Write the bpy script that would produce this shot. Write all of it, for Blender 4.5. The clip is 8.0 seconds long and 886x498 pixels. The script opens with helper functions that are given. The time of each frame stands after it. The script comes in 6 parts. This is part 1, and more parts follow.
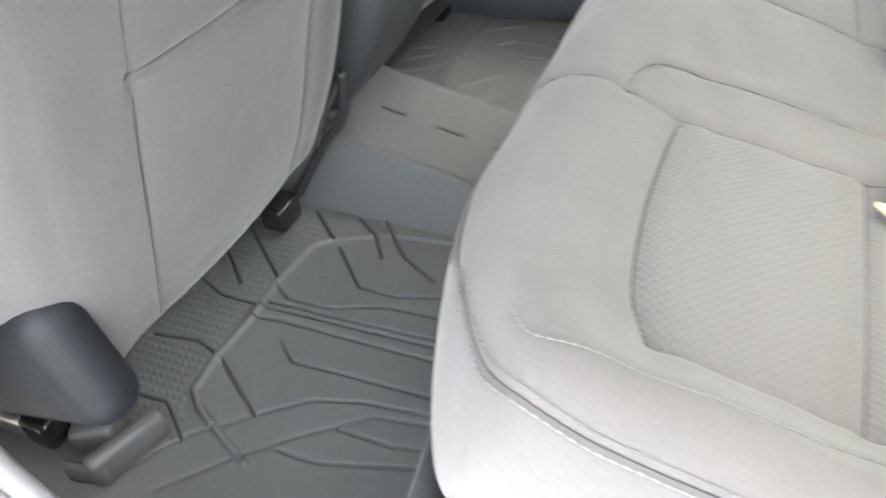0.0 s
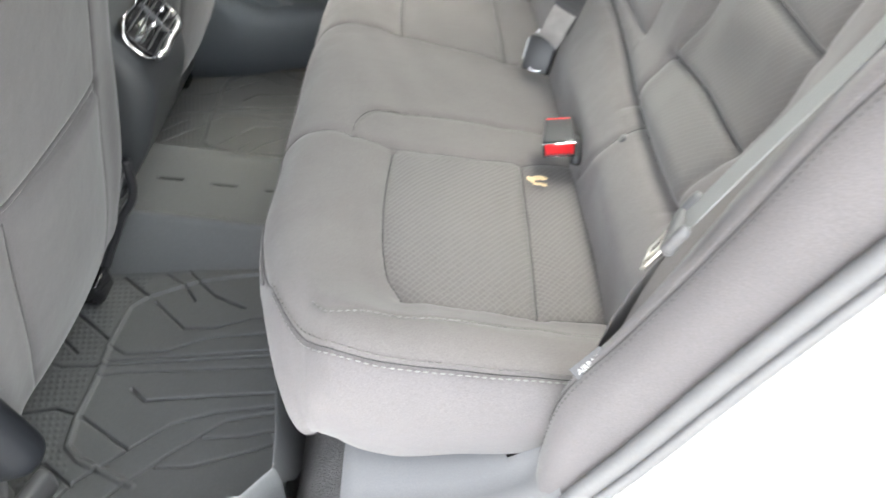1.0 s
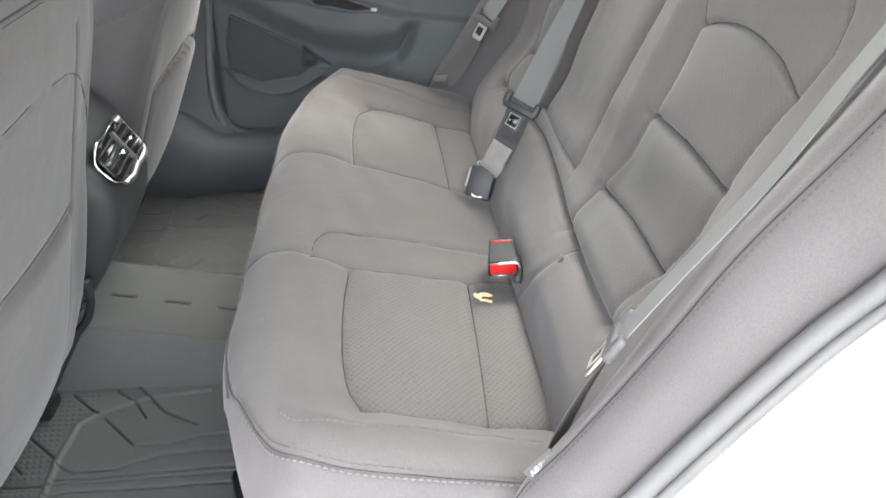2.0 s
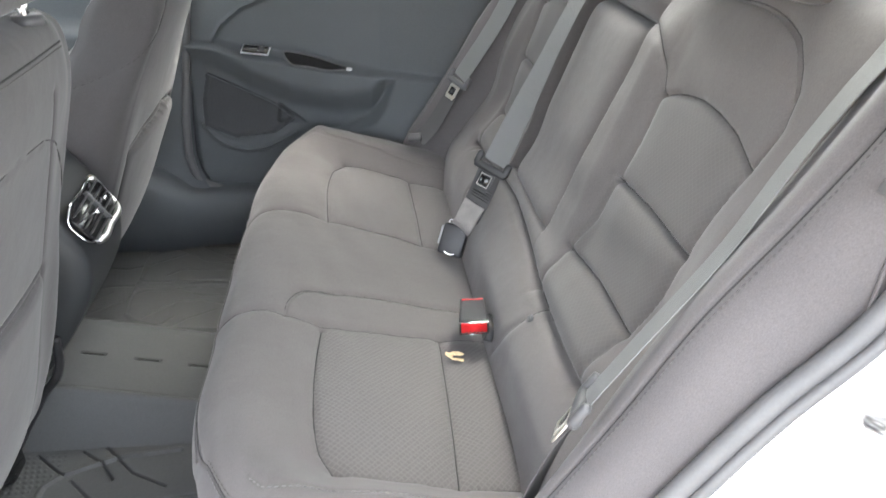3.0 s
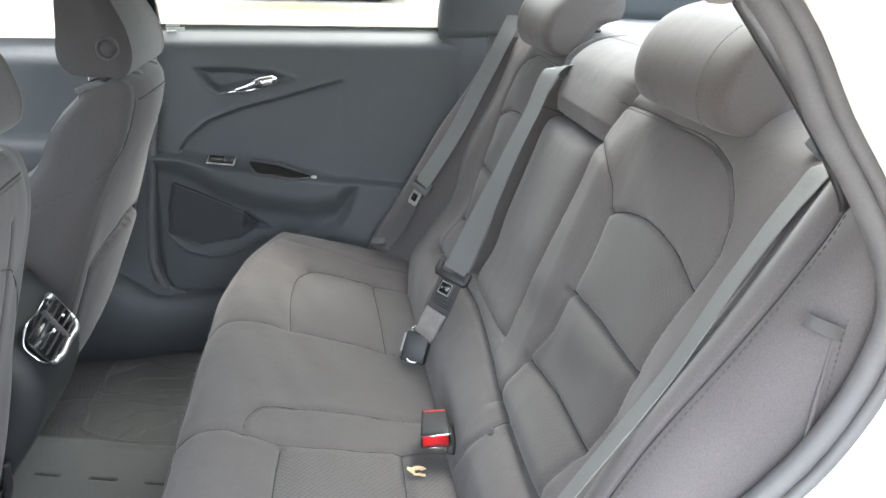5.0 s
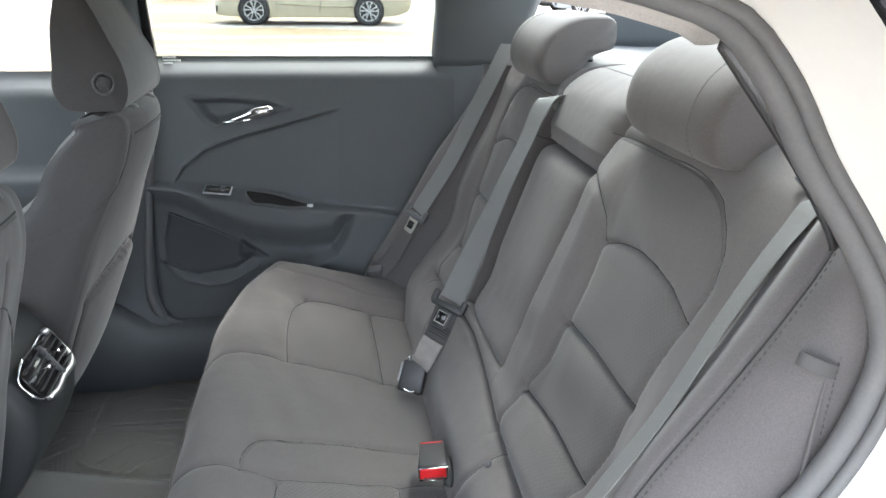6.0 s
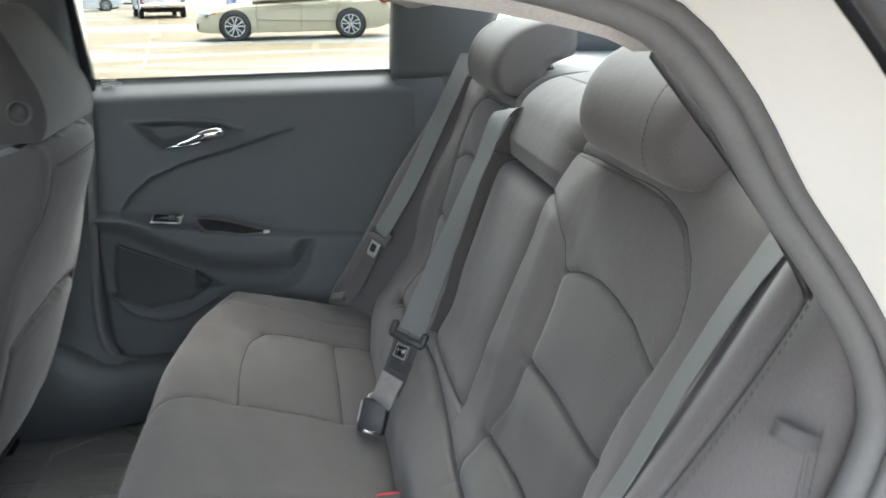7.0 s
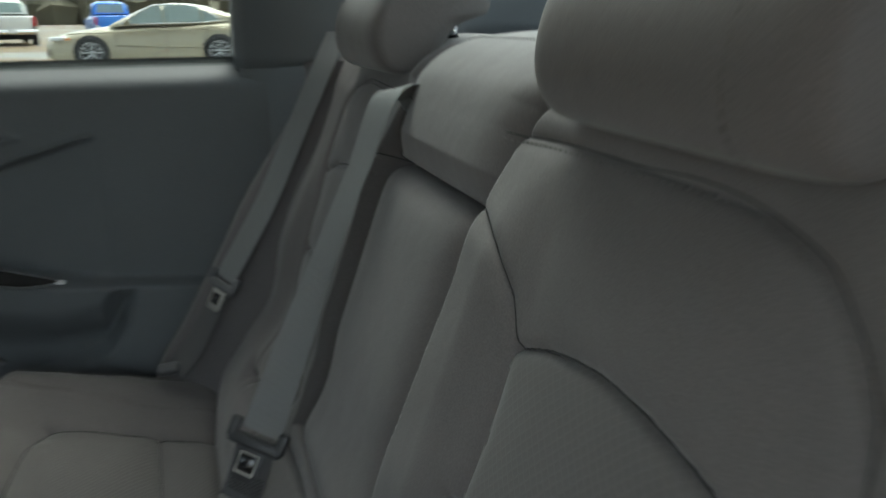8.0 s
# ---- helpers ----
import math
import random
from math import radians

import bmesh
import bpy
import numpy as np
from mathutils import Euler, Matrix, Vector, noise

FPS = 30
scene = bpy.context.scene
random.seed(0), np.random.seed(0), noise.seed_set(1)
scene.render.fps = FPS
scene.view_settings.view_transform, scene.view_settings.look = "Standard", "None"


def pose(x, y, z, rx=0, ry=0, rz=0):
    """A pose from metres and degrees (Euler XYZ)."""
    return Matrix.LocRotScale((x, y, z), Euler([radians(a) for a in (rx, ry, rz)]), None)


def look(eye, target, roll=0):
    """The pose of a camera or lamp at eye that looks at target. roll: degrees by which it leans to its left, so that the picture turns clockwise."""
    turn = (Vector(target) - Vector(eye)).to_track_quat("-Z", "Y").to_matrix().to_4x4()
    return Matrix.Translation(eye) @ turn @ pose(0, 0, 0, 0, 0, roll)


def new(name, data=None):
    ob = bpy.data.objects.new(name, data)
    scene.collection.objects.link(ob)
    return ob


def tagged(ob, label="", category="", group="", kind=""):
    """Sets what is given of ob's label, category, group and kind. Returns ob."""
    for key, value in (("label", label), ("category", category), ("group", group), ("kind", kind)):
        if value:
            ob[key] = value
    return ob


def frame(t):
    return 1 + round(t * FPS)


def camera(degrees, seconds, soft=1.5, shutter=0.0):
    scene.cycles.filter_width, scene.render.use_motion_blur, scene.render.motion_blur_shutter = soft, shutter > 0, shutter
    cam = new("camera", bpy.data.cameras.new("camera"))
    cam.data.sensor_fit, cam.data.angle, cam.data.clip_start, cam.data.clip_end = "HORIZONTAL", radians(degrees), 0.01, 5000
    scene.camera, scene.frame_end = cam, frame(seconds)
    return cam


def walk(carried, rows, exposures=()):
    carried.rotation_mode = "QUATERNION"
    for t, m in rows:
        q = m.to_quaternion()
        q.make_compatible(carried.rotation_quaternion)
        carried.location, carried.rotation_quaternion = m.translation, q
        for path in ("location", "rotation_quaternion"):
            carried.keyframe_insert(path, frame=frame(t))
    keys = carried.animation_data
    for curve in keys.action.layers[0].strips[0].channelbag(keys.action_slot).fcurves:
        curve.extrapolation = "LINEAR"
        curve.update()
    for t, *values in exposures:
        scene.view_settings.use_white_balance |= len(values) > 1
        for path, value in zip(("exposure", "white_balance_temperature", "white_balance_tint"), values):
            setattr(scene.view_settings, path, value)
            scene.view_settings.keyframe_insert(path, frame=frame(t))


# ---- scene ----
cam = camera(62.0, 8.0, shutter=0.5)
PATH = [
    (0, (0.036, -0.831, 0.985), (-0.578, 0.545, -0.33), -3.4),
    (0.5, (0.113, -0.924, 1.09), (-0.313, 0.479, -0.272), -4.0),
    (1, (0.09, -1.036, 1.163), (0.044, 0.469, -0.152), -3.1),
    (1.5, (0.061, -1.082, 1.193), (0.155, 0.533, 0.018), -0.8),
    (3, (0.067, -1.098, 1.234), (0.282, 0.644, 0.275), 1.8),
    (3.5, (0.078, -1.098, 1.255), (0.323, 0.675, 0.363), 1.6),
    (4, (0.083, -1.098, 1.264), (0.351, 0.7, 0.43), 1.9),
    (4.5, (0.085, -1.1, 1.274), (0.37, 0.717, 0.487), 1.8),
    (5.8, (0.092, -1.093, 1.289), (0.393, 0.755, 0.587), 1.3),
    (6, (0.093, -1.094, 1.294), (0.392, 0.757, 0.598), 1.0),
    (6.5, (0.114, -1.097, 1.292), (0.416, 0.758, 0.609), -0.0),
    (7, (0.172, -1.001, 1.289), (0.49, 0.855, 0.615), -1.0),
    (7.5, (0.244, -0.839, 1.278), (0.603, 1.01, 0.604), -3.1),
    (8, (0.263, -0.619, 1.173), (0.888, 1.182, 0.57), -0.4),
]
EXPOSE = [(0.0, 5.42, 6900, 5), (0.5, 5.2, 6900, 5), (1.0, 5.0, 6900, 6), (1.7, 4.95, 6900, 7), (3.0, 4.75, 6750, 8), (4.5, 4.6, 6600, 7), (6.0, 4.25, 6450, 6), (7.0, 3.95, 6450, 4), (7.5, 3.65, 6500, 3), (8.0, 2.95, 6500, -3)]
walk(cam, [(t, look(eye, target, roll)) for t, eye, target, roll in PATH], EXPOSE)

# ---- world and sun: bright overcast over a snowy lot ----
world = bpy.data.worlds.new("sky")
scene.world = world
world.use_nodes = True
wn, wl = world.node_tree.nodes, world.node_tree.links
sky = wn.new("ShaderNodeTexSky")
sky.sky_type = "NISHITA"
sky.sun_disc = False
SUN_ELEVATION, SUN_ROTATION = radians(60), radians(36)
sky.sun_elevation, sky.sun_rotation = SUN_ELEVATION, SUN_ROTATION
sky.air_density, sky.dust_density, sky.ozone_density = 0.7, 4.0, 1.5
cloud = wn.new("ShaderNodeHueSaturation")  # cloud cover takes most of the blue
cloud.inputs["Saturation"].default_value = 0.35
wl.new(sky.outputs[0], cloud.inputs["Color"])
wl.new(cloud.outputs[0], wn["Background"].inputs[0])
wn["Background"].inputs[1].default_value = 0.15
sun_data = bpy.data.lights.new("sun", "SUN")
sun_data.energy, sun_data.angle, sun_data.color = 0.5, radians(60), (1.0, 0.985, 0.96)
sun = new("sun", sun_data)
sun.matrix_world = look((4.41, 6.07, 13.59), (0, 0, 0.6))


# ---- materials ----
def material(name, color, rough=0.8, metal=0.0, coat=0.0, spec=0.5):
    m = bpy.data.materials.new(name)
    m.use_nodes = True
    b = m.node_tree.nodes["Principled BSDF"]
    b.inputs["Base Color"].default_value = (*color, 1)
    b.inputs["Roughness"].default_value = rough
    b.inputs["Metallic"].default_value = metal
    b.inputs["Coat Weight"].default_value = coat
    b.inputs["Specular IOR Level"].default_value = spec
    return m


def node(m, kind, **values):
    n = m.node_tree.nodes.new(kind)
    for key, value in values.items():
        n.inputs[key].default_value = value
    return n


def link(m, a, b):
    m.node_tree.links.new(a, b)


def coords(m, which="Object", scale=(1, 1, 1), turn=0):
    c = node(m, "ShaderNodeTexCoord")
    mp = node(m, "ShaderNodeMapping", Scale=scale, Rotation=(0, 0, radians(turn)))
    link(m, c.outputs[which], mp.inputs["Vector"])
    return mp.outputs["Vector"]


def vary(m, color, amount=0.25, scale=6.0, fine=300.0, fine_amount=0.25):
    """Base colour with broad unevenness and fine grain."""
    b = m.node_tree.nodes["Principled BSDF"]
    v = coords(m)
    broad = node(m, "ShaderNodeTexNoise", Scale=scale, Detail=4.0, Roughness=0.6)
    grain = node(m, "ShaderNodeTexNoise", Scale=fine, Detail=2.0)
    link(m, v, broad.inputs["Vector"])
    link(m, v, grain.inputs["Vector"])
    lo = node(m, "ShaderNodeMapRange", **{"To Min": 1 - amount, "To Max": 1 + amount})
    hi = node(m, "ShaderNodeMapRange", **{"To Min": 1 - fine_amount, "To Max": 1 + fine_amount})
    link(m, broad.outputs["Fac"], lo.inputs["Value"])
    link(m, grain.outputs["Fac"], hi.inputs["Value"])
    mul = node(m, "ShaderNodeMath")
    mul.operation = "MULTIPLY"
    link(m, lo.outputs[0], mul.inputs[0])
    link(m, hi.outputs[0], mul.inputs[1])
    sc = node(m, "ShaderNodeVectorMath")
    sc.operation = "SCALE"
    sc.inputs[0].default_value = color
    link(m, mul.outputs[0], sc.inputs["Scale"])
    link(m, sc.outputs[0], b.inputs["Base Color"])
    return grain.outputs["Fac"], broad.outputs["Fac"]


def bump(m, height, strength=0.3, distance=0.001, below=None):
    n = node(m, "ShaderNodeBump", Strength=strength, Distance=distance)
    link(m, height, n.inputs["Height"])
    if below:
        link(m, below.outputs["Normal"], n.inputs["Normal"])
    link(m, n.outputs["Normal"], m.node_tree.nodes["Principled BSDF"].inputs["Normal"])
    return n


def cloth(name, color, weave=1900.0, sheen=0.15):
    m = material(name, color, 0.92, spec=0.25)
    m.node_tree.nodes["Principled BSDF"].inputs["Sheen Weight"].default_value = sheen
    m.node_tree.nodes["Principled BSDF"].inputs["Sheen Roughness"].default_value = 0.5
    fine, broad = vary(m, color, 0.12, 9.0, 700.0, 0.3)
    v = coords(m, "UV")
    w1 = node(m, "ShaderNodeTexWave", Scale=weave / 6.283, Distortion=0.6)
    w1.bands_direction = "DIAGONAL"
    link(m, v, w1.inputs["Vector"])
    first = bump(m, w1.outputs["Fac"], 0.07, 0.0003)
    soft = node(m, "ShaderNodeTexNoise", Scale=14.0, Detail=3.0)
    link(m, coords(m), soft.inputs["Vector"])
    bump(m, soft.outputs["Fac"], 0.35, 0.006, first)
    return m


def cloth_pattern(name, color, relief=1.0):
    """Embossed cloth: a lattice of small diamonds with paler raised lines."""
    m = cloth(name, color)
    b = m.node_tree.nodes["Principled BSDF"]
    v = coords(m, "UV", turn=40)
    br = node(m, "ShaderNodeTexBrick", Scale=1.0, **{"Mortar Size": 0.0009, "Mortar Smooth": 0.8, "Brick Width": 0.0060, "Row Height": 0.0056})
    br.offset = 0.0
    br.inputs["Color1"].default_value = (*[c * (1 - 0.03 * relief) for c in color], 1)
    br.inputs["Color2"].default_value = (*[c * (1 - 0.11 * relief) for c in color], 1)
    br.inputs["Mortar"].default_value = (*[c * (1 + 0.20 * relief) for c in color], 1)
    wob = node(m, "ShaderNodeTexNoise", Scale=120.0)
    link(m, v, wob.inputs["Vector"])
    add = node(m, "ShaderNodeVectorMath")
    add.operation = "MULTIPLY_ADD"
    link(m, wob.outputs["Color"], add.inputs[0])
    add.inputs[1].default_value = (0.0016, 0.0016, 0.0016)
    link(m, v, add.inputs[2])
    link(m, add.outputs[0], br.inputs["Vector"])
    link(m, br.outputs["Color"], b.inputs["Base Color"])
    bump(m, br.outputs["Fac"], 0.3 * relief, 0.0008)
    return m


def plastic(name, color, rough=0.55, grain=450.0, strength=0.25):
    m = material(name, color, rough, spec=0.4)
    fine, broad = vary(m, color, 0.1, 5.0, grain, 0.12)
    vo = node(m, "ShaderNodeTexVoronoi", Scale=grain)
    link(m, coords(m), vo.inputs["Vector"])
    bump(m, vo.outputs["Distance"], strength, 0.0006)
    return m


CLOTH = cloth("charcoal_cloth", (0.099, 0.0905, 0.0890))
CLOTH_SIDE = cloth("charcoal_side_cloth", (0.096, 0.089, 0.090))
INSERT = cloth_pattern("embossed_cloth", (0.096, 0.0885, 0.0870))
INSERT_BACK = cloth_pattern("embossed_backrest_cloth", (0.089, 0.083, 0.081), 0.35)
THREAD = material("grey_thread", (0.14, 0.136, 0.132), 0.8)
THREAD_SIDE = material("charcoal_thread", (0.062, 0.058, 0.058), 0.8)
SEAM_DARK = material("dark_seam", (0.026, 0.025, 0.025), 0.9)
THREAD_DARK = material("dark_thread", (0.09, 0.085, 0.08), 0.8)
DOOR_PLASTIC = plastic("charcoal_door_plastic", (0.078, 0.085, 0.091), 0.6)
DOOR_SOFT = plastic("charcoal_soft_trim", (0.086, 0.093, 0.099), 0.7, 700.0)
CONSOLE = plastic("dark_console_plastic", (0.030, 0.032, 0.034), 0.5)
GLOSS = material("gloss_black", (0.012, 0.012, 0.013), 0.18)
PLASTIC = plastic("black_plastic", (0.022, 0.022, 0.024), 0.42, 600.0, 0.1)
PLASTIC_GREY = plastic("grey_plastic", (0.075, 0.075, 0.078), 0.5, 600.0, 0.1)
CHROME = material("chrome", (0.86, 0.86, 0.87), 0.12, 1.0)
SATIN = material("satin_chrome", (0.86, 0.86, 0.87), 0.30, 1.0)
STEEL = material("brushed_steel", (0.55, 0.55, 0.56), 0.32, 1.0)
RUBBER_MAT = plastic("rubber_mat", (0.071, 0.073, 0.074), 0.62, 260.0, 0.2)
SEAL = material("weatherstrip_rubber", (0.055, 0.056, 0.06), 0.55)
vary(SEAL, (0.105, 0.104, 0.106), 0.2, 20.0, 400.0, 0.15)
CARPET = material("grey_carpet", (0.13, 0.127, 0.126), 1.0, spec=0.1)
_f, _b = vary(CARPET, (0.10, 0.097, 0.097), 0.3, 30.0, 500.0, 0.6)
bump(CARPET, _f, 1.0, 0.004)
LINER = cloth("pale_headliner_cloth", (0.42, 0.40, 0.39))
PAINT = material("white_paint", (0.75, 0.74, 0.715), 0.3, coat=0.6)
vary(PAINT, (0.75, 0.74, 0.715), 0.04, 3.0, 200.0, 0.02)
SILL = plastic("pale_grey_sill_plastic", (0.125, 0.125, 0.128), 0.5, 500.0, 0.15)
LATCH = material("worn_latch_metal", (0.47, 0.45, 0.41), 0.38, 0.8)
WEB = material("seat_belt_webbing", (0.145, 0.147, 0.146), 0.7)
_w = node(WEB, "ShaderNodeTexWave", Scale=420.0, Distortion=0.3)
link(WEB, coords(WEB, "UV"), _w.inputs["Vector"])
bump(WEB, _w.outputs["Fac"], 0.5, 0.0006)
WEB_DARK = material("dark_webbing", (0.062, 0.060, 0.061), 0.8)
WEB_PALE = material("pale_webbing_loop", (0.21, 0.195, 0.185), 0.8)
vary(WEB_PALE, (0.21, 0.195, 0.185), 0.3, 60.0, 900.0, 0.35)
RED = material("red_button_plastic", (0.62, 0.02, 0.025), 0.3)
PAPER = material("tan_paper", (0.62, 0.47, 0.28), 0.9)
TAG_WORD = material("pale_tag_thread", (0.40, 0.40, 0.39), 0.8)
TAG = material("white_tag", (0.75, 0.75, 0.74), 0.7)
TAG_INK = material("tag_ink", (0.08, 0.08, 0.09), 0.8)
GLASS = bpy.data.materials.new("window_glass")
GLASS.use_nodes = True
clear = node(GLASS, "ShaderNodeBsdfTransparent", Color=(0.90, 0.93, 0.92, 1))
shine = node(GLASS, "ShaderNodeBsdfGlossy", Roughness=0.02)
both = node(GLASS, "ShaderNodeMixShader", Fac=0.05)
link(GLASS, clear.outputs[0], both.inputs[1])
link(GLASS, shine.outputs[0], both.inputs[2])
link(GLASS, both.outputs[0], GLASS.node_tree.nodes["Material Output"].inputs["Surface"])


# ---- mesh helpers ----
def part(name, bm, mat, parent=None, label="", smooth=True):
    me = bpy.data.meshes.new(name)
    bmesh.ops.recalc_face_normals(bm, faces=bm.faces)
    bm.to_mesh(me)
    bm.free()
    me.materials.append(mat)
    if smooth:
        me.shade_smooth()
    ob = new(name, me)
    if parent:
        ob.parent = parent
    return tagged(ob, label)


def part_data(name, verts, faces, mat, parent=None, label="", uvs=None, smooth=True):
    me = bpy.data.meshes.new(name)
    me.from_pydata([tuple(v) for v in verts], [], faces)
    if uvs is not None:
        lay = me.uv_layers.new(name="UVMap")
        loops = np.zeros(len(me.loops), dtype=np.int32)
        me.loops.foreach_get("vertex_index", loops)
        lay.data.foreach_set("uv", np.asarray(uvs, dtype=np.float32)[loops].ravel())
    me.materials.append(mat)
    if smooth:
        me.shade_smooth()
    ob = new(name, me)
    if parent:
        ob.parent = parent
    return tagged(ob, label)


def thing(name, label, category, group="", at=(0, 0, 0), kind=""):
    ob = new(name)
    ob.location = at
    ob.empty_display_size = 0.05
    return tagged(ob, label, category, group, kind)


def spline(table, u):
    """Smooth curve through the rows (u, a, b, ...) of a table."""
    t = np.array(sorted(table), dtype=float)
    k, val = t[:, 0], t[:, 1:]
    tan = np.gradient(val, k, axis=0)
    u = np.clip(np.asarray(u, dtype=float), k[0], k[-1])
    i = np.clip(np.searchsorted(k, u, side="right") - 1, 0, len(k) - 2)
    h = k[i + 1] - k[i]
    s = ((u - k[i]) / h)[..., None]
    h = h[..., None]
    return ((2 * s**3 - 3 * s**2 + 1) * val[i] + (s**3 - 2 * s**2 + s) * h * tan[i]
            + (-2 * s**3 + 3 * s**2) * val[i + 1] + (s**3 - s**2) * h * tan[i + 1])


def curve_points(pts, n, closed=False):
    """n points evenly along a smooth line through pts."""
    p = np.array(pts, dtype=float)
    if closed:
        p = np.vstack([p, p[:1]])
    d = np.r_[0, np.cumsum(np.linalg.norm(np.diff(p, axis=0), axis=1))]
    if closed:
        ext = np.vstack([p[-3:-1], p, p[1:3]])
        de = np.r_[d[-3:-1] - d[-1], d, d[1:3] + d[-1]]
        q = spline([(a, *b) for a, b in zip(de, ext)], np.linspace(0, d[-1], n, endpoint=False))
    else:
        q = spline([(a, *b) for a, b in zip(d, p)], np.linspace(0, d[-1], n))
    return q


def near_line(U, V, line):
    """Distance of each (U, V) from a polyline."""
    best = np.full(U.shape, 9.0)
    for (ax, ay), (bx, by) in zip(line[:-1], line[1:]):
        dx, dy = bx - ax, by - ay
        t = np.clip(((U - ax) * dx + (V - ay) * dy) / (dx * dx + dy * dy + 1e-12), 0, 1)
        best = np.minimum(best, np.hypot(U - ax - t * dx, V - ay - t * dy))
    return best


def smoothstep(a, b, x):
    t = np.clip((x - a) / (b - a), 0, 1)
    return t * t * (3 - 2 * t)


def inside(U, V, poly):
    """Which (U, V) lie inside a polygon."""
    res = np.zeros(U.shape, dtype=bool)
    for (x0, y0), (x1, y1) in zip(poly, poly[1:] + poly[:1]):
        c = ((y0 > V) != (y1 > V)) & (U < (x1 - x0) * (V - y0) / (y1 - y0 + 1e-12) + x0)
        res ^= c
    return res


class Skin:
    """A surface base(U, V) -> (..., 3), pushed along its normal by push(U, V)."""

    def __init__(self, base, push=None, flip=1.0):
        self.base, self.push, self.flip = base, push, flip

    def at(self, U, V, lift=0.0):
        U, V = np.asarray(U, dtype=float), np.asarray(V, dtype=float)
        e = 1e-3
        p = self.base(U, V)
        n = np.cross(self.base(U + e, V) - self.base(U - e, V), self.base(U, V + e) - self.base(U, V - e)) * self.flip
        n /= np.linalg.norm(n, axis=-1, keepdims=True) + 1e-12
        d = (self.push(U, V) if self.push else 0.0) + lift
        return p + n * np.asarray(d)[..., None] if np.ndim(d) else p + n * d

    def build(self, us, vs, regions, parent, region_of=None):
        """regions: (name, material, label) rows; region_of(U, V) gives each face's row."""
        U, V = np.meshgrid(us, vs, indexing="ij")
        P = self.at(U, V)
        nu, nv = U.shape
        idx = np.arange(nu * nv).reshape(nu, nv)
        q = np.stack([idx[:-1, :-1], idx[1:, :-1], idx[1:, 1:], idx[:-1, 1:]], -1).reshape(-1, 4)
        if self.flip < 0:
            q = q[:, ::-1]
        uc = (U[:-1, :-1] + U[1:, 1:]).ravel() / 2
        vc = (V[:-1, :-1] + V[1:, 1:]).ravel() / 2
        which = region_of(uc, vc) if region_of else np.zeros(len(q), dtype=int)
        flat, uv = P.reshape(-1, 3), np.stack([U.ravel(), V.ravel()], -1)
        made = []
        for r, (name, mat, label) in enumerate(regions):
            f = q[which == r]
            if not len(f):
                continue
            used, inv = np.unique(f, return_inverse=True)
            made.append(part_data(name, flat[used], inv.reshape(-1, 4).tolist(), mat, parent, label, uv[used]))
        return made


def stitches(name, pts, mat, parent, step=0.0085, length=0.0055, r=0.0009, label=""):
    """Short raised threads along a line of points."""
    p = np.array(pts)
    d = np.r_[0, np.cumsum(np.linalg.norm(np.diff(p, axis=0), axis=1))]
    verts, faces = [], []
    for s in np.arange(0, d[-1] - length, step):
        a = Vector([np.interp(s, d, p[:, i]) for i in range(3)])
        b = Vector([np.interp(s + length, d, p[:, i]) for i in range(3)])
        t = (b - a).normalized()
        x = t.orthogonal().normalized()
        y = t.cross(x)
        k = len(verts)
        for c, q in ((a, 0.5), ((a + b) / 2, 1.2), (b, 0.5)):
            verts += [c + (x * math.cos(g) + y * math.sin(g)) * r * q for g in (0, 1.571, 3.142, 4.712)]
        for j in (0, 4):
            faces += [(k + j + i, k + j + (i + 1) % 4, k + j + 4 + (i + 1) % 4, k + j + 4 + i) for i in range(4)]
    return part_data(name, verts, faces, mat, parent, label)


def tube(name, pts, r, mat, parent=None, label="", sides=8, closed=False, flat=1.0, up=(0, 0, 1)):
    """A round (or flattened) bar along points."""
    p = [Vector(v) for v in pts]
    n = len(p)
    verts, faces = [], []
    rr = r if hasattr(r, "__len__") else [r] * n
    for i in range(n):
        a, b = (p[(i - 1) % n], p[(i + 1) % n]) if closed else (p[max(i - 1, 0)], p[min(i + 1, n - 1)])
        t = (b - a).normalized()
        x = Vector(up).cross(t)
        x = x.normalized() if x.length > 1e-4 else t.orthogonal().normalized()
        y = t.cross(x)
        for k in range(sides):
            g = 2 * math.pi * k / sides
            verts.append(p[i] + (x * math.cos(g) + y * math.sin(g) * flat) * rr[i])
    rings = n if closed else n - 1
    for i in range(rings):
        j = (i + 1) % n
        faces += [(i * sides + k, i * sides + (k + 1) % sides, j * sides + (k + 1) % sides, j * sides + k) for k in range(sides)]
    if not closed:
        faces += [tuple(range(sides))[::-1], tuple((n - 1) * sides + k for k in range(sides))]
    return part_data(name, verts, faces, mat, parent, label)


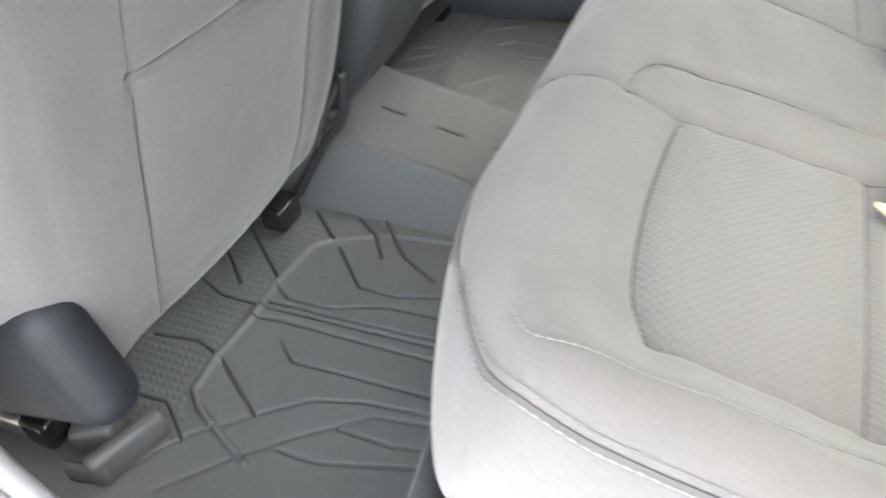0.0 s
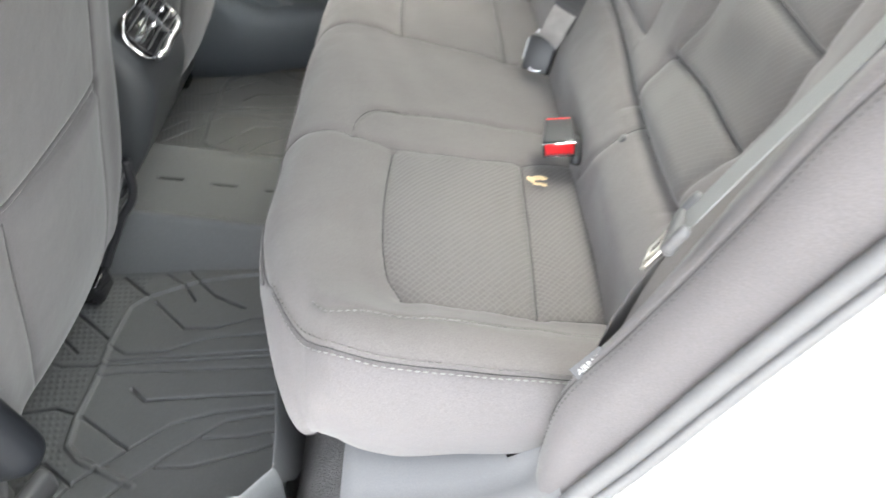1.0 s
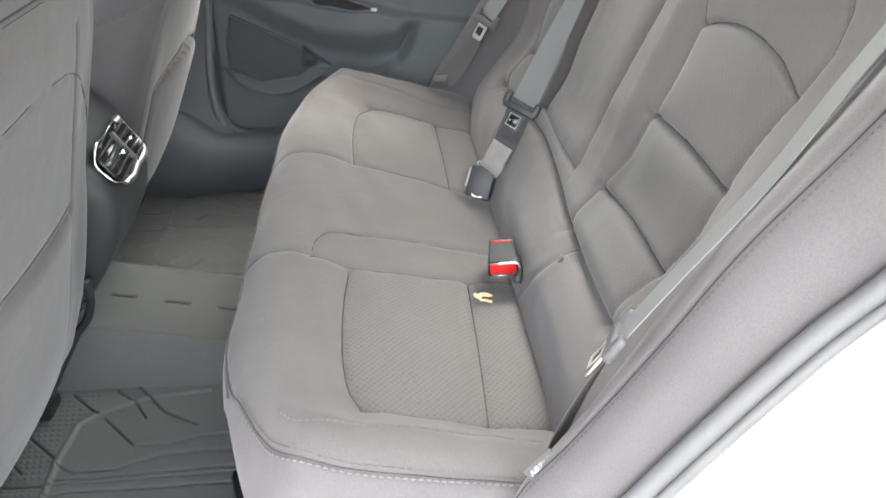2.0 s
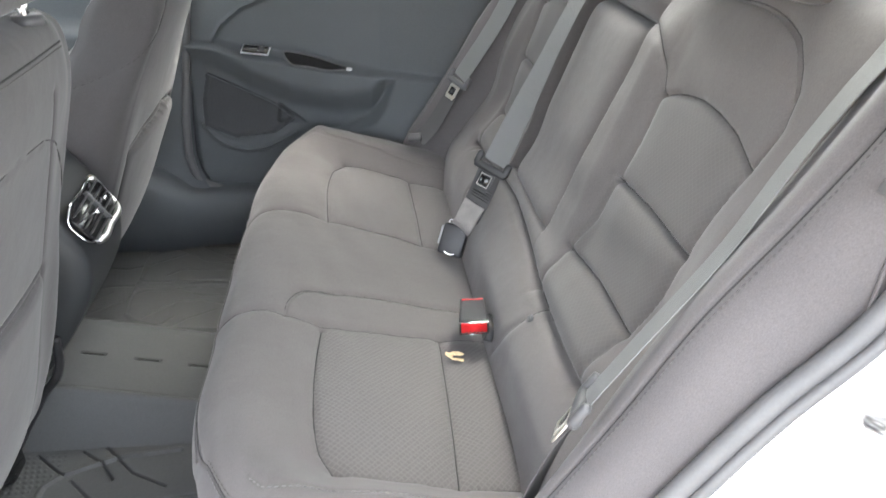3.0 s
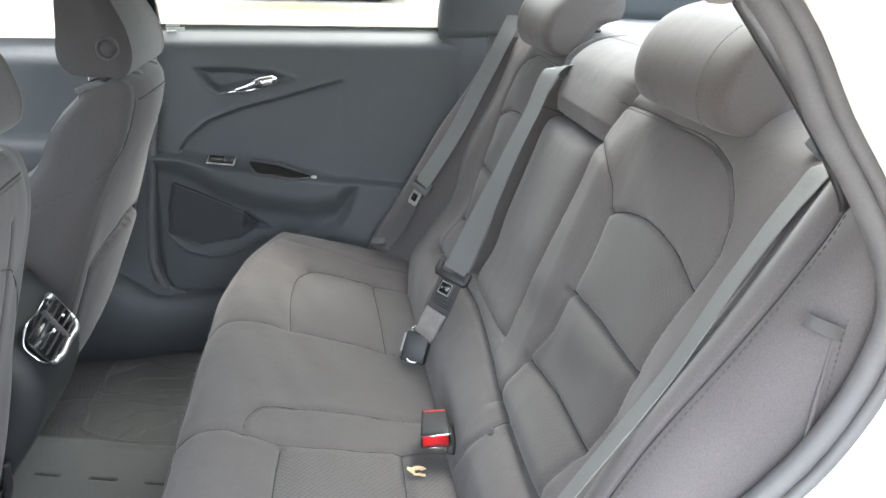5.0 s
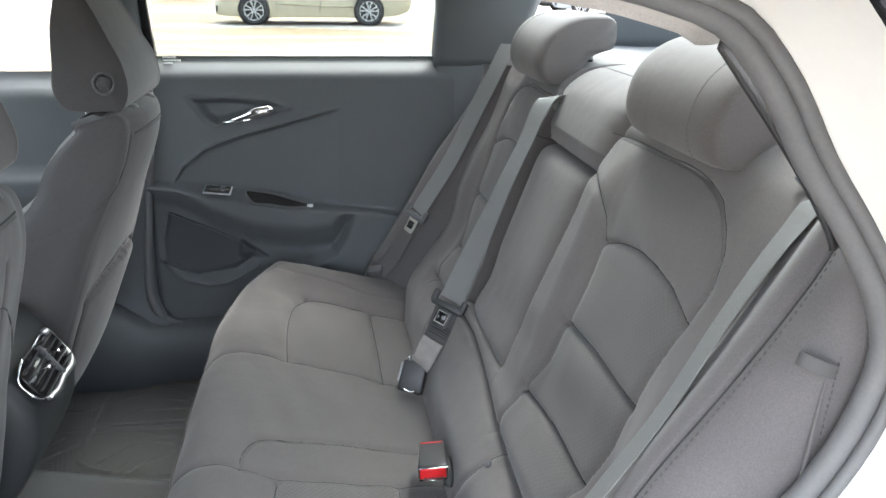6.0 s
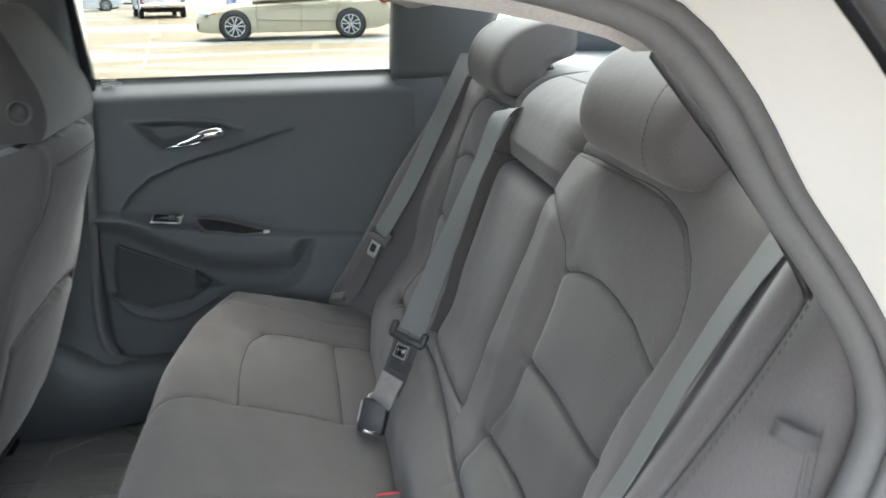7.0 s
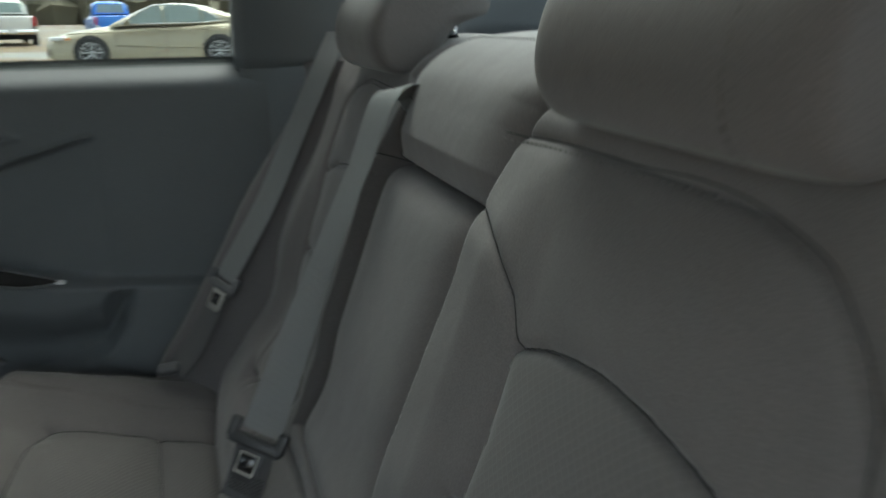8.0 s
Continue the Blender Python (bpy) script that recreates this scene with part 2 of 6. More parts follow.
def strap(name, pts, face, width, mat, parent, label="", thick=0.0016, n=60):
    """Flat webbing along pts; face: the way its flat side looks, one for each point."""
    p = curve_points(pts, n)
    k = np.linspace(0, 1, len(face)) if len(face) > 1 else np.array([0.0])
    f = np.stack([np.interp(np.linspace(0, 1, n), k, [v[i] for v in face]) for i in range(3)], -1)
    t = np.gradient(p, axis=0)
    t /= np.linalg.norm(t, axis=1, keepdims=True)
    w = np.cross(t, f)
    w /= np.linalg.norm(w, axis=1, keepdims=True)
    nn = np.cross(w, t)
    d = np.r_[0, np.cumsum(np.linalg.norm(np.diff(p, axis=0), axis=1))]
    ring = [(-0.5, -0.2), (-0.46, -0.5), (0.46, -0.5), (0.5, -0.2), (0.5, 0.2), (0.46, 0.5), (-0.46, 0.5), (-0.5, 0.2)]
    verts, uvs, faces = [], [], []
    for i in range(n):
        for a, b in ring:
            verts.append(p[i] + w[i] * a * width + nn[i] * b * thick)
            uvs.append((a * width, d[i]))
    for i in range(n - 1):
        faces += [(i * 8 + k, i * 8 + (k + 1) % 8, i * 8 + 8 + (k + 1) % 8, i * 8 + 8 + k) for k in range(8)]
    faces += [tuple(range(8))[::-1], tuple((n - 1) * 8 + k for k in range(8))]
    return part_data(name, verts, faces, mat, parent, label, uvs, smooth=False)


def block(size, at=(0, 0, 0), turn=None, edge=0.004, segs=2):
    """A bmesh box with rounded edges, size in metres, centred at a place, turned by a 3x3 matrix or pose."""
    bm = bmesh.new()
    bmesh.ops.create_cube(bm, size=1.0)
    bmesh.ops.scale(bm, vec=size, verts=bm.verts)
    if edge:
        bmesh.ops.bevel(bm, geom=list(bm.edges), offset=edge, segments=segs, affect="EDGES", profile=0.5)
    m = Matrix.Translation(at) @ (turn.to_4x4() if turn else Matrix())
    bmesh.ops.transform(bm, matrix=m, verts=bm.verts)
    return bm


def prism(outline, depth, edge=0.0, m=None, segs=2):
    """A bmesh plate: outline in x, y, thickness along z from 0 to depth, with rounded rim."""
    bm = bmesh.new()
    f = bm.faces.new([bm.verts.new((x, y, 0)) for x, y in outline])
    ext = bmesh.ops.extrude_face_region(bm, geom=[f])
    bmesh.ops.translate(bm, vec=(0, 0, depth), verts=[v for v in ext["geom"] if isinstance(v, bmesh.types.BMVert)])
    if edge:
        bmesh.ops.recalc_face_normals(bm, faces=bm.faces)
        rim = [e for e in bm.edges if abs(e.verts[0].co.z - e.verts[1].co.z) < 1e-6]
        bmesh.ops.bevel(bm, geom=rim, offset=edge, segments=segs, affect="EDGES", profile=0.5)
    if m:
        bmesh.ops.transform(bm, matrix=m, verts=bm.verts)
    return bm


def loft(name, rows, mat, parent=None, label="", closed=False, smooth=True, thick=0.0):
    """A sheet through rows of points (each row an (n, 3) array); thick: gives it a body."""
    P = np.array(rows, dtype=float)
    nr, n = P.shape[:2]
    d = np.r_[0, np.cumsum(np.linalg.norm(np.diff(P[0], axis=0), axis=1))]
    e = np.r_[0, np.cumsum(np.linalg.norm(np.diff(P[:, n // 2], axis=0), axis=1))]
    uv = np.stack(np.meshgrid(e, d, indexing="ij"), -1).reshape(-1, 2)
    cols = n if closed else n - 1
    faces = [(i * n + k, i * n + (k + 1) % n, (i + 1) * n + (k + 1) % n, (i + 1) * n + k) for i in range(nr - 1) for k in range(cols)]
    ob = part_data(name, P.reshape(-1, 3), faces, mat, parent, label, uv, smooth)
    if thick:
        s = ob.modifiers.new("thickness", "SOLIDIFY")
        s.thickness, s.offset = thick, 0.0
    return ob


def basis(x, y, z):
    """A turn whose axes are x, y, z (made square)."""
    z = Vector(z).normalized()
    x = Vector(x)
    x = (x - z * x.dot(z)).normalized()
    return Matrix((x, z.cross(x), z)).transposed()


# ---- the car's shell: opening, pillars, roof, floor ----
GROUND = 0.07
# edge of the open rear doorway, in x and z, on the plane y = -0.665
OPENING = [(0.16, 0.50), (0.18, 0.541), (0.224, 0.612), (0.279, 0.707), (0.325, 0.78), (0.372, 0.848), (0.44, 0.93), (0.468, 0.995),
           (0.474, 1.046), (0.46, 1.083), (0.424, 1.136), (0.388, 1.18), (0.352, 1.232), (0.32, 1.263), (0.274, 1.279), (0.212, 1.290),
           (0.0, 1.30), (-0.22, 1.30), (-0.31, 1.27), (-0.345, 1.19), (-0.385, 0.9), (-0.405, 0.65), (-0.402, 0.53), (-0.37, 0.475),
           (-0.28, 0.455), (0.0, 0.452), (0.10, 0.462)]
LOOP = curve_points([(x, -0.665, z) for x, z in OPENING], 160, closed=True)
MIDDLE = np.array((0.03, -0.665, 0.88))


def loop_at(y, grow=0.0, keep=slice(None)):
    """The opening's edge moved to another y and widened by grow metres."""
    out = LOOP - MIDDLE
    out = out / np.linalg.norm(out, axis=1, keepdims=True) * grow + LOOP
    out = out.copy()
    out[:, 1] = y
    return out[keep]


shell = thing("body_side", "white painted car body round the open rear doorway", "car body", kind="structure")
loft("jamb", [loop_at(-0.685, 0.018), loop_at(-0.70, 0.021), loop_at(-0.73, 0.026), loop_at(-0.775, 0.032), loop_at(-0.81, 0.037), loop_at(-0.828, 0.042),
              loop_at(-0.838, 0.054), loop_at(-0.84, 0.09), loop_at(-0.838, 0.13), loop_at(-0.80, 0.3)], PAINT, shell, closed=True)
seal = tagged(tube("weatherstrip", loop_at(-0.676, 0.011), 0.0105, SEAL, closed=True, up=(0, 1, 0), sides=12),
              "dark grey rubber weatherstrip round the open doorway", "weatherstrip", kind="structure")
lip = tube("lip", loop_at(-0.690, 0.016), 0.0052, SEAL, seal, closed=True, up=(0, 1, 0), sides=10)

# black window trim and quarter glass on the outside of the rear pillar
trim_line = np.array([(0.225, -0.846, 1.345), (0.262, -0.846, 1.315), (0.289, -0.846, 1.286), (0.301, -0.846, 1.274), (0.333, -0.846, 1.236), (0.37, -0.846, 1.19), (0.43, -0.846, 1.11)])
tl = curve_points(trim_line, 30)
pillar_trim = tagged(loft("pillar_trim", [tl + (0.0, 0.003, 0.0), tl + (0.002, -0.002, 0.001), tl + (0.012, -0.003, 0.007), tl + (0.014, 0.003, 0.009)], GLOSS, thick=0.002),
                     "gloss black trim strip on the rear pillar", "trim", kind="structure")
quarter_glass = tagged(loft("quarter_glass", [tl + (0.014, -0.001, 0.009), tl + (0.10, 0.0, 0.065), tl + (0.30, 0.02, 0.16)], material("dark_quarter_glass", (0.10, 0.105, 0.11), 0.08, coat=1.0), thick=0.003),
                       "dark tinted quarter glass beside the rear pillar", "window", kind="structure")

# sill and lower doorway trim inside the weatherstrip
sill_rows = []
keep = np.r_[122:160, 0:12]
keep = keep[(LOOP[keep, 0] > -0.05) & (LOOP[keep, 2] < 0.545)]
for y, g, lift in ((-0.668, 0.006, 0), (-0.655, -0.004, 0), (-0.642, -0.006, 0), (-0.632, -0.004, 0.002), (-0.624, 0.0, 0.004), (-0.612, 0.0, 0.008), (-0.50, 0.0, 0.012)):
    r = loop_at(y, g)[keep]
    r[:, 1] = np.where(LOOP[keep, 2] > 0.47, np.minimum(r[:, 1], -0.60), r[:, 1])
    r[:, 2] += lift
    sill_rows.append(r)
first = [r[:1] + (-0.004, 0, -0.03) for r in sill_rows]
sill_rows = [np.vstack([f, r]) for f, r in zip(first, sill_rows)]
tagged(loft("sill_trim", sill_rows, SILL), "pale grey plastic door sill trim", "sill trim", kind="structure")
line = np.array([(x, 0, 0) for x in np.linspace(-0.41, -0.045, 20)])
tagged(loft("sill_wall", [line + (0, -0.668, 0.452), line + (0, -0.660, 0.455), line + (0, -0.655, 0.44), line + (0, -0.652, 0.30)], CARPET),
       "dark carpeted inner side of the sill", "sill", kind="structure")

# the rear door itself, swung wide open
open_door = thing("door_3", "white rear door swung wide open, dark inner panel", "car door", kind="structure")
swing = Matrix.Translation((-0.455, -0.76, 0)) @ basis((-0.36, -0.93, 0), (0, 0, 1), (0.93, -0.36, 0)).to_4x4()
for name, depth, mat in (("inner_panel", 0.0, DOOR_PLASTIC), ("outer_skin", -0.07, PAINT)):
    door_outline = [(0.0, 0.42), (0.55, 0.42), (0.72, 0.52), (0.90, 0.85), (0.92, 1.02), (0.0, 1.06)]
    part(name, prism(door_outline, 0.06, 0.01, swing @ Matrix.Translation((0, 0, depth))), mat, open_door)
tube("window_frame", curve_points([swing @ Vector(v) for v in ((0.02, 1.05, -0.02), (0.06, 1.30, -0.06), (0.12, 1.36, -0.07), (0.45, 1.36, -0.07), (0.70, 1.27, -0.05), (0.90, 1.02, -0.02))], 50), 0.02, GLOSS, open_door, flat=0.6)

# striker on the jamb
striker = thing("door_striker", "steel door striker loop bolted to the jamb", "striker")
sm = Matrix.Translation((0.455, -0.752, 0.88)) @ basis((0.3, -0.9, 0.2), (0, 0, 1), (-0.85, -0.2, 0.4)).to_4x4() @ Matrix.Scale(1.5, 4)
part("plate", prism([(-0.026, -0.02), (0.026, -0.02), (0.03, 0.0), (0.026, 0.02), (-0.026, 0.02), (-0.03, 0)], 0.004, 0.001, sm), STEEL, striker)
tube("loop", [sm @ Vector(v) for v in ((-0.014, 0, 0.002), (-0.014, 0, 0.028), (-0.008, 0, 0.036), (0.008, 0, 0.036), (0.014, 0, 0.028), (0.014, 0, 0.002))], 0.0045, STEEL, striker)
for bx, by in ((-0.002, 0.012), (-0.002, -0.012)):
    bolt = bmesh.new()
    bmesh.ops.create_cone(bolt, cap_ends=True, segments=12, radius1=0.0065, radius2=0.005, depth=0.006, matrix=sm @ Matrix.Translation((bx, by, 0.006)))
    part("bolt", bolt, STEEL, striker)

# headliner and roof
rail = curve_points([(-0.9, -0.57, 1.27), (-0.31, -0.60, 1.298), (0.0, -0.60, 1.305), (0.15, -0.60, 1.294), (0.225, -0.60, 1.284), (0.278, -0.595, 1.276), (0.312, -0.58, 1.269), (0.351, -0.565, 1.259), (0.380, -0.54, 1.249), (0.45, -0.535, 1.262), (0.56, -0.53, 1.275)], 80)
rows = [rail + (0, -0.045, 0.016), rail + (0, -0.02, 0.013), rail + (0, -0.003, 0.006)]
for f in np.linspace(0, 1, 25):
    r = rail.copy()
    r[:, 1] = rail[:, 1] * (1 - 2 * f)
    r[:, 2] = rail[:, 2] + 0.10 * (1 - abs(1 - 2 * f) ** 2.6) * np.interp(r[:, 0], (-0.9, 0, 0.5, 1.1), (1, 1.1, 1, 0.5))
    r[:, 0] -= 0.36 * np.clip(rail[:, 0] - 0.2, 0, 9) * (1 - abs(1 - 2 * f) ** 4)
    rows.append(r)
tagged(loft("ceiling", rows, LINER, thick=0.006), "pale grey cloth headliner", "headliner", kind="structure")
xs = np.linspace(-1.1, 0.58, 20)
rows = [np.stack([xs - 0.36 * np.clip(xs - 0.2, 0, 9) * (1 - (abs(y) / 0.7) ** 4), np.full(20, y), 1.44 - 0.12 * (abs(y) / 0.7) ** 3 - 0.05 * np.clip(abs(xs + 0.2) - 0.4, 0, 9) ** 2 * 3], -1) for y in np.linspace(-0.70, 0.70, 15)]
tagged(loft("roof", rows, PAINT, thick=0.01), "white painted car roof", "roof", kind="structure")

# sloping rear window
bm = bmesh.new()
bm.faces.new([bm.verts.new(v) for v in ((0.455, -0.52, 1.40), (0.455, 0.52, 1.40), (1.34, 0.66, 1.13), (1.34, -0.66, 1.13))])
TINTED = GLASS.copy()
TINTED.name = "tinted_rear_glass"
TINTED.node_tree.nodes[clear.name].inputs["Color"].default_value = (0.66, 0.685, 0.685, 1)
rear_window = tagged(part("rear_window", bm, TINTED, smooth=False), "sloping rear window glass", "window", kind="structure")
rear_window.modifiers.new("thickness", "SOLIDIFY").thickness = 0.004

# carpeted floor, seat riser, far sill
U0, V0 = np.linspace(-1.5, -0.11, 40), np.linspace(-0.66, 0.68, 60)


def floor_base(U, V):
    tun = smoothstep(-0.13, -0.05, V) * (1 - smoothstep(0.15, 0.23, V))
    return np.stack([U, V, 0.305 + tun * (0.062 - 0.21 * (np.maximum(U, -0.7) + 0.426))], -1)


floor = thing("floor", "dark grey carpeted car floor with a centre tunnel", "floor", kind="structure")
Skin(floor_base).build(U0, V0, [("carpet", CARPET, "")], floor)
rows = [[(x, y, z) for y in np.linspace(-0.652, 0.62, 30)] for x, z in ((-0.125, 0.30), (-0.112, 0.36), (-0.085, 0.41), (-0.045, 0.432), (0.26, 0.432))]
tagged(loft("seat_riser", rows, CARPET, thick=0.01), "dark grey carpeted step below the rear bench", "floor step", kind="structure")

# ---- near side bolster beside the backrest ----
INNER = [(0.195, -0.588, 0.46), (0.20, -0.59, 0.52), (0.222, -0.585, 0.611), (0.275, -0.575, 0.71), (0.315, -0.572, 0.79), (0.365, -0.57, 0.885), (0.43, -0.568, 0.99), (0.49, -0.565, 1.09), (0.53, -0.56, 1.15)]
RIDGE = [(0.163, -0.61, 0.455), (0.165, -0.61, 0.53), (0.182, -0.61, 0.613), (0.223, -0.61, 0.676), (0.263, -0.61, 0.742), (0.299, -0.61, 0.806), (0.344, -0.61, 0.89), (0.409, -0.61, 0.985), (0.45, -0.61, 1.048), (0.478, -0.61, 1.097), (0.50, -0.605, 1.15)]
OUTER = [(0.165, -0.664, 0.455), (0.172, -0.664, 0.50), (0.186, -0.664, 0.543), (0.230, -0.664, 0.612), (0.285, -0.664, 0.707), (0.331, -0.664, 0.78), (0.378, -0.664, 0.848), (0.446, -0.664, 0.928), (0.474, -0.664, 0.993), (0.480, -0.664, 1.046), (0.466, -0.664, 1.085), (0.432, -0.66, 1.136)]


def side_bolster(sign):
    b = thing("side_bolster", "dark grey stitched cloth bolster between backrest and doorway", "seat bolster", "side bolsters")
    n = 90
    i, r, o = (curve_points(c, n) for c in (INNER, RIDGE, OUTER))
    i = i + np.array((0.0, 0.006, 0.0))
    rows = [i + np.array((0.085, 0.05, -0.01)), i + np.array((0.045, 0.026, -0.004)), i + np.array((0.012, 0.006, 0.0))]
    if sign < 0:
        rows = [rows[0], i + np.array((0.030, 0.030, -0.003)), i + np.array((0.014, 0.024, 0.0)), i + np.array((0.006, 0.012, 0.0))]
    for f in np.linspace(0, 1, 9):
        rows.append(i * (1 - f) + r * f + np.array((-0.010, -0.004, 0.004)) * math.sin(math.pi * f))
    out_way = np.array((-0.55, -0.75, 0.25))
    for f in np.linspace(0, 1, 26):
        dip = -0.0035 * math.exp(-((f - 0.03) / 0.03) ** 2)
        rows.append(r * (1 - f) + o * f + out_way * (0.016 * math.sin(math.pi * f ** 0.8) + dip))
    back = o + (0.03, 0.01, -0.01)
    rows.append(back)
    P = np.array(rows) * (1, -sign, 1)
    loft("pad", P if sign < 0 else P[:, :-6], CLOTH_SIDE, b)
    line = r + (o - r) * 0.085 + out_way * 0.0068
    stitches("stitching", (line * (1, -sign, 1))[8:-6], THREAD_SIDE, b, 0.0066, 0.0042, 0.0009)
    fold = r + (o - r) * 0.03 + out_way * 0.0005
    tube("seam", (fold * (1, -sign, 1))[6:-6], 0.0007, SEAM_DARK, b, sides=5)
    if sign < 0:
        q = curve_points([(0.493, -0.632, 1.075), (0.478, -0.645, 1.03), (0.470, -0.652, 0.98), (0.462, -0.660, 0.93)], 30) + (-0.011, -0.012, 0.004)
        stitches("rear_stitching", q, THREAD_SIDE, b, 0.0056, 0.0036, 0.00055)
        q2 = q + (-0.004, 0.004, 0)
        tube("seam_welt", q2, 0.0016, CLOTH_SIDE, b, sides=6)
        lm = Matrix.Translation((0.445, -0.657, 1.027)) @ basis((0.75, -0.45, -0.25), (0, 0, 1), (-0.5, -0.8, 0.3)).to_4x4()
        path = [lm @ Vector(v) for v in ((0.016, 0, -0.003), (0.010, 0, 0.002), (0.0, 0, 0.006), (-0.008, 0, 0.005), (-0.011, 0, 0.001), (-0.008, 0, -0.002), (0.008, 0, -0.003))]
        strap("pull_loop", path, [lm.to_3x3() @ Vector(v) for v in ((0.3, 0, 1), (0, 0, 1), (0, 0, 1), (-0.6, 0, 1), (-1, 0, 0.1), (0, 0, -1), (0, 0, -1))], 0.011, WEB_DARK, b, "grey webbing pull loop", 0.0015, 40)
    return b


side_bolster(-1)
side_bolster(1)

# pillar trim inside, above the near bolster
a = curve_points([(0.343, -0.64, 1.254), (0.358, -0.645, 1.234), (0.385, -0.65, 1.20), (0.42, -0.656, 1.152), (0.44, -0.655, 1.122), (0.446, -0.650, 1.114)], 30)
bq = curve_points([(0.40, -0.575, 1.262), (0.44, -0.58, 1.245), (0.49, -0.588, 1.20), (0.525, -0.588, 1.15), (0.535, -0.585, 1.128), (0.538, -0.585, 1.118)], 30)
c = curve_points([(0.75, -0.60, 1.25), (0.75, -0.60, 1.22), (0.75, -0.60, 1.18), (0.75, -0.60, 1.15), (0.75, -0.60, 1.12), (0.75, -0.60, 1.08)], 30)
tagged(loft("pillar_cover", [a, a * 0.5 + bq * 0.5 + (-0.012, -0.006, 0.004), bq, c], PLASTIC, thick=0.004),
       "dark grey inner cover of the rear pillar", "pillar trim", kind="structure")

# ---- rear bench: cushion ----
CUSHION = [(0.34, 0.305, 0.49), (0.29, 0.282, 0.515), (0.265, 0.264, 0.530), (0.18, 0.18, 0.554), (0.09, 0.09, 0.580), (0.0, 0.0, 0.604), (-0.05, -0.05, 0.624),
           (-0.09, -0.09, 0.632), (-0.12, -0.121, 0.624), (-0.15, -0.145, 0.602), (-0.18, -0.157, 0.572), (-0.215, -0.154, 0.537), (-0.25, -0.138, 0.505), (-0.30, -0.10, 0.472), (-0.36, -0.045, 0.452)]


def cushion_base(U, V):
    a = np.abs(V)
    # towards its ends the cushion tucks under earlier
    p = spline(CUSHION, np.maximum(U, -0.36 + 0.20 * smoothstep(0.15, 0.50, a)))
    x, z = p[..., 0], p[..., 1]
    nose = smoothstep(0.0, -0.14, U)
    s0 = 0.530 - 0.065 * nose
    e = np.clip((a - s0) / (0.66 - s0), 0, 1)
    th = e * math.pi / 2
    y = np.where(a < s0, a, s0 + (0.084 + 0.050 * nose) * np.sin(1.38 * th)) * np.sign(V)
    k = (1 - np.cos(th)) ** (1.5 - 0.7 * nose)
    # the outer edges of the bench stand higher than its hollows
    z = z + 0.048 * smoothstep(0.445, 0.560, a) * smoothstep(-0.13, 0.03, U)
    z = z + 0.010 * smoothstep(0.03, -0.05, U) * smoothstep(-0.20, -0.10, U) * smoothstep(0.36, 0.48, a)
    x = x + 0.045 * smoothstep(0.32, 0.60, a) * smoothstep(0.0, -0.15, U)
    cx = np.maximum(x, -0.060)
    cz = 0.496 + 0.020 * smoothstep(0.02, -0.045, cx)
    return np.stack([x + (cx - x) * k, y, z + (cz - z) * k], -1)


SPLIT = [(-0.30, -0.165), (-0.133, -0.168), (-0.094, -0.171), (-0.047, -0.175), (0.006, -0.177), (0.06, -0.173), (0.132, -0.165), (0.184, -0.156), (0.28, -0.14)]
SPLIT_FAR = [(u, -v) for u, v in SPLIT]
ARC = [(-0.050, -0.178), (-0.050, -0.145), (-0.044, -0.123), (-0.032, -0.102), (-0.014, -0.090), (0.03, -0.080), (0.085, -0.074), (0.16, -0.069), (0.25, -0.066)]
FRONT = [(0.004, -0.186), (0.001, -0.234), (-0.001, -0.32), (0.003, -0.391), (0.012, -0.437), (0.030, -0.468)]
SIDE = [(0.030, -0.468), (0.10, -0.468), (0.177, -0.463), (0.28, -0.45)]
BACK = [(0.184, -0.160), (0.181, -0.334), (0.177, -0.463)]
SEAM_A = [(-0.075, -0.508), (-0.050, -0.527), (0.007, -0.529), (0.035, -0.528), (0.105, -0.520), (0.168, -0.509), (0.225, -0.508), (0.28, -0.507)]
SEAM_B = [(-0.160, -0.20), (-0.157, -0.38), (-0.148, -0.45), (-0.134, -0.474), (-0.114, -0.509), (-0.094, -0.533), (-0.062, -0.556), (-0.029, -0.571), (0.001, -0.577), (0.04, -0.578), (0.10, -0.577), (0.187, -0.572), (0.22, -0.570)]


def other(line):
    return [(u, -v) for u, v in line]


def gully(U, V, line, depth, width):
    d = near_line(U, V, line)
    return -0.6 * depth * np.exp(-(d / (0.45 * width)) ** 2) - 0.7 * depth * np.exp(-(d / (1.7 * width)) ** 2)


def crease_line(U, V, line, depth, width):
    d = near_line(U, V, line)
    return -depth * np.exp(-(d / (0.5 * width)) ** 2) - 0.35 * depth * np.exp(-(d / (1.5 * width)) ** 2)


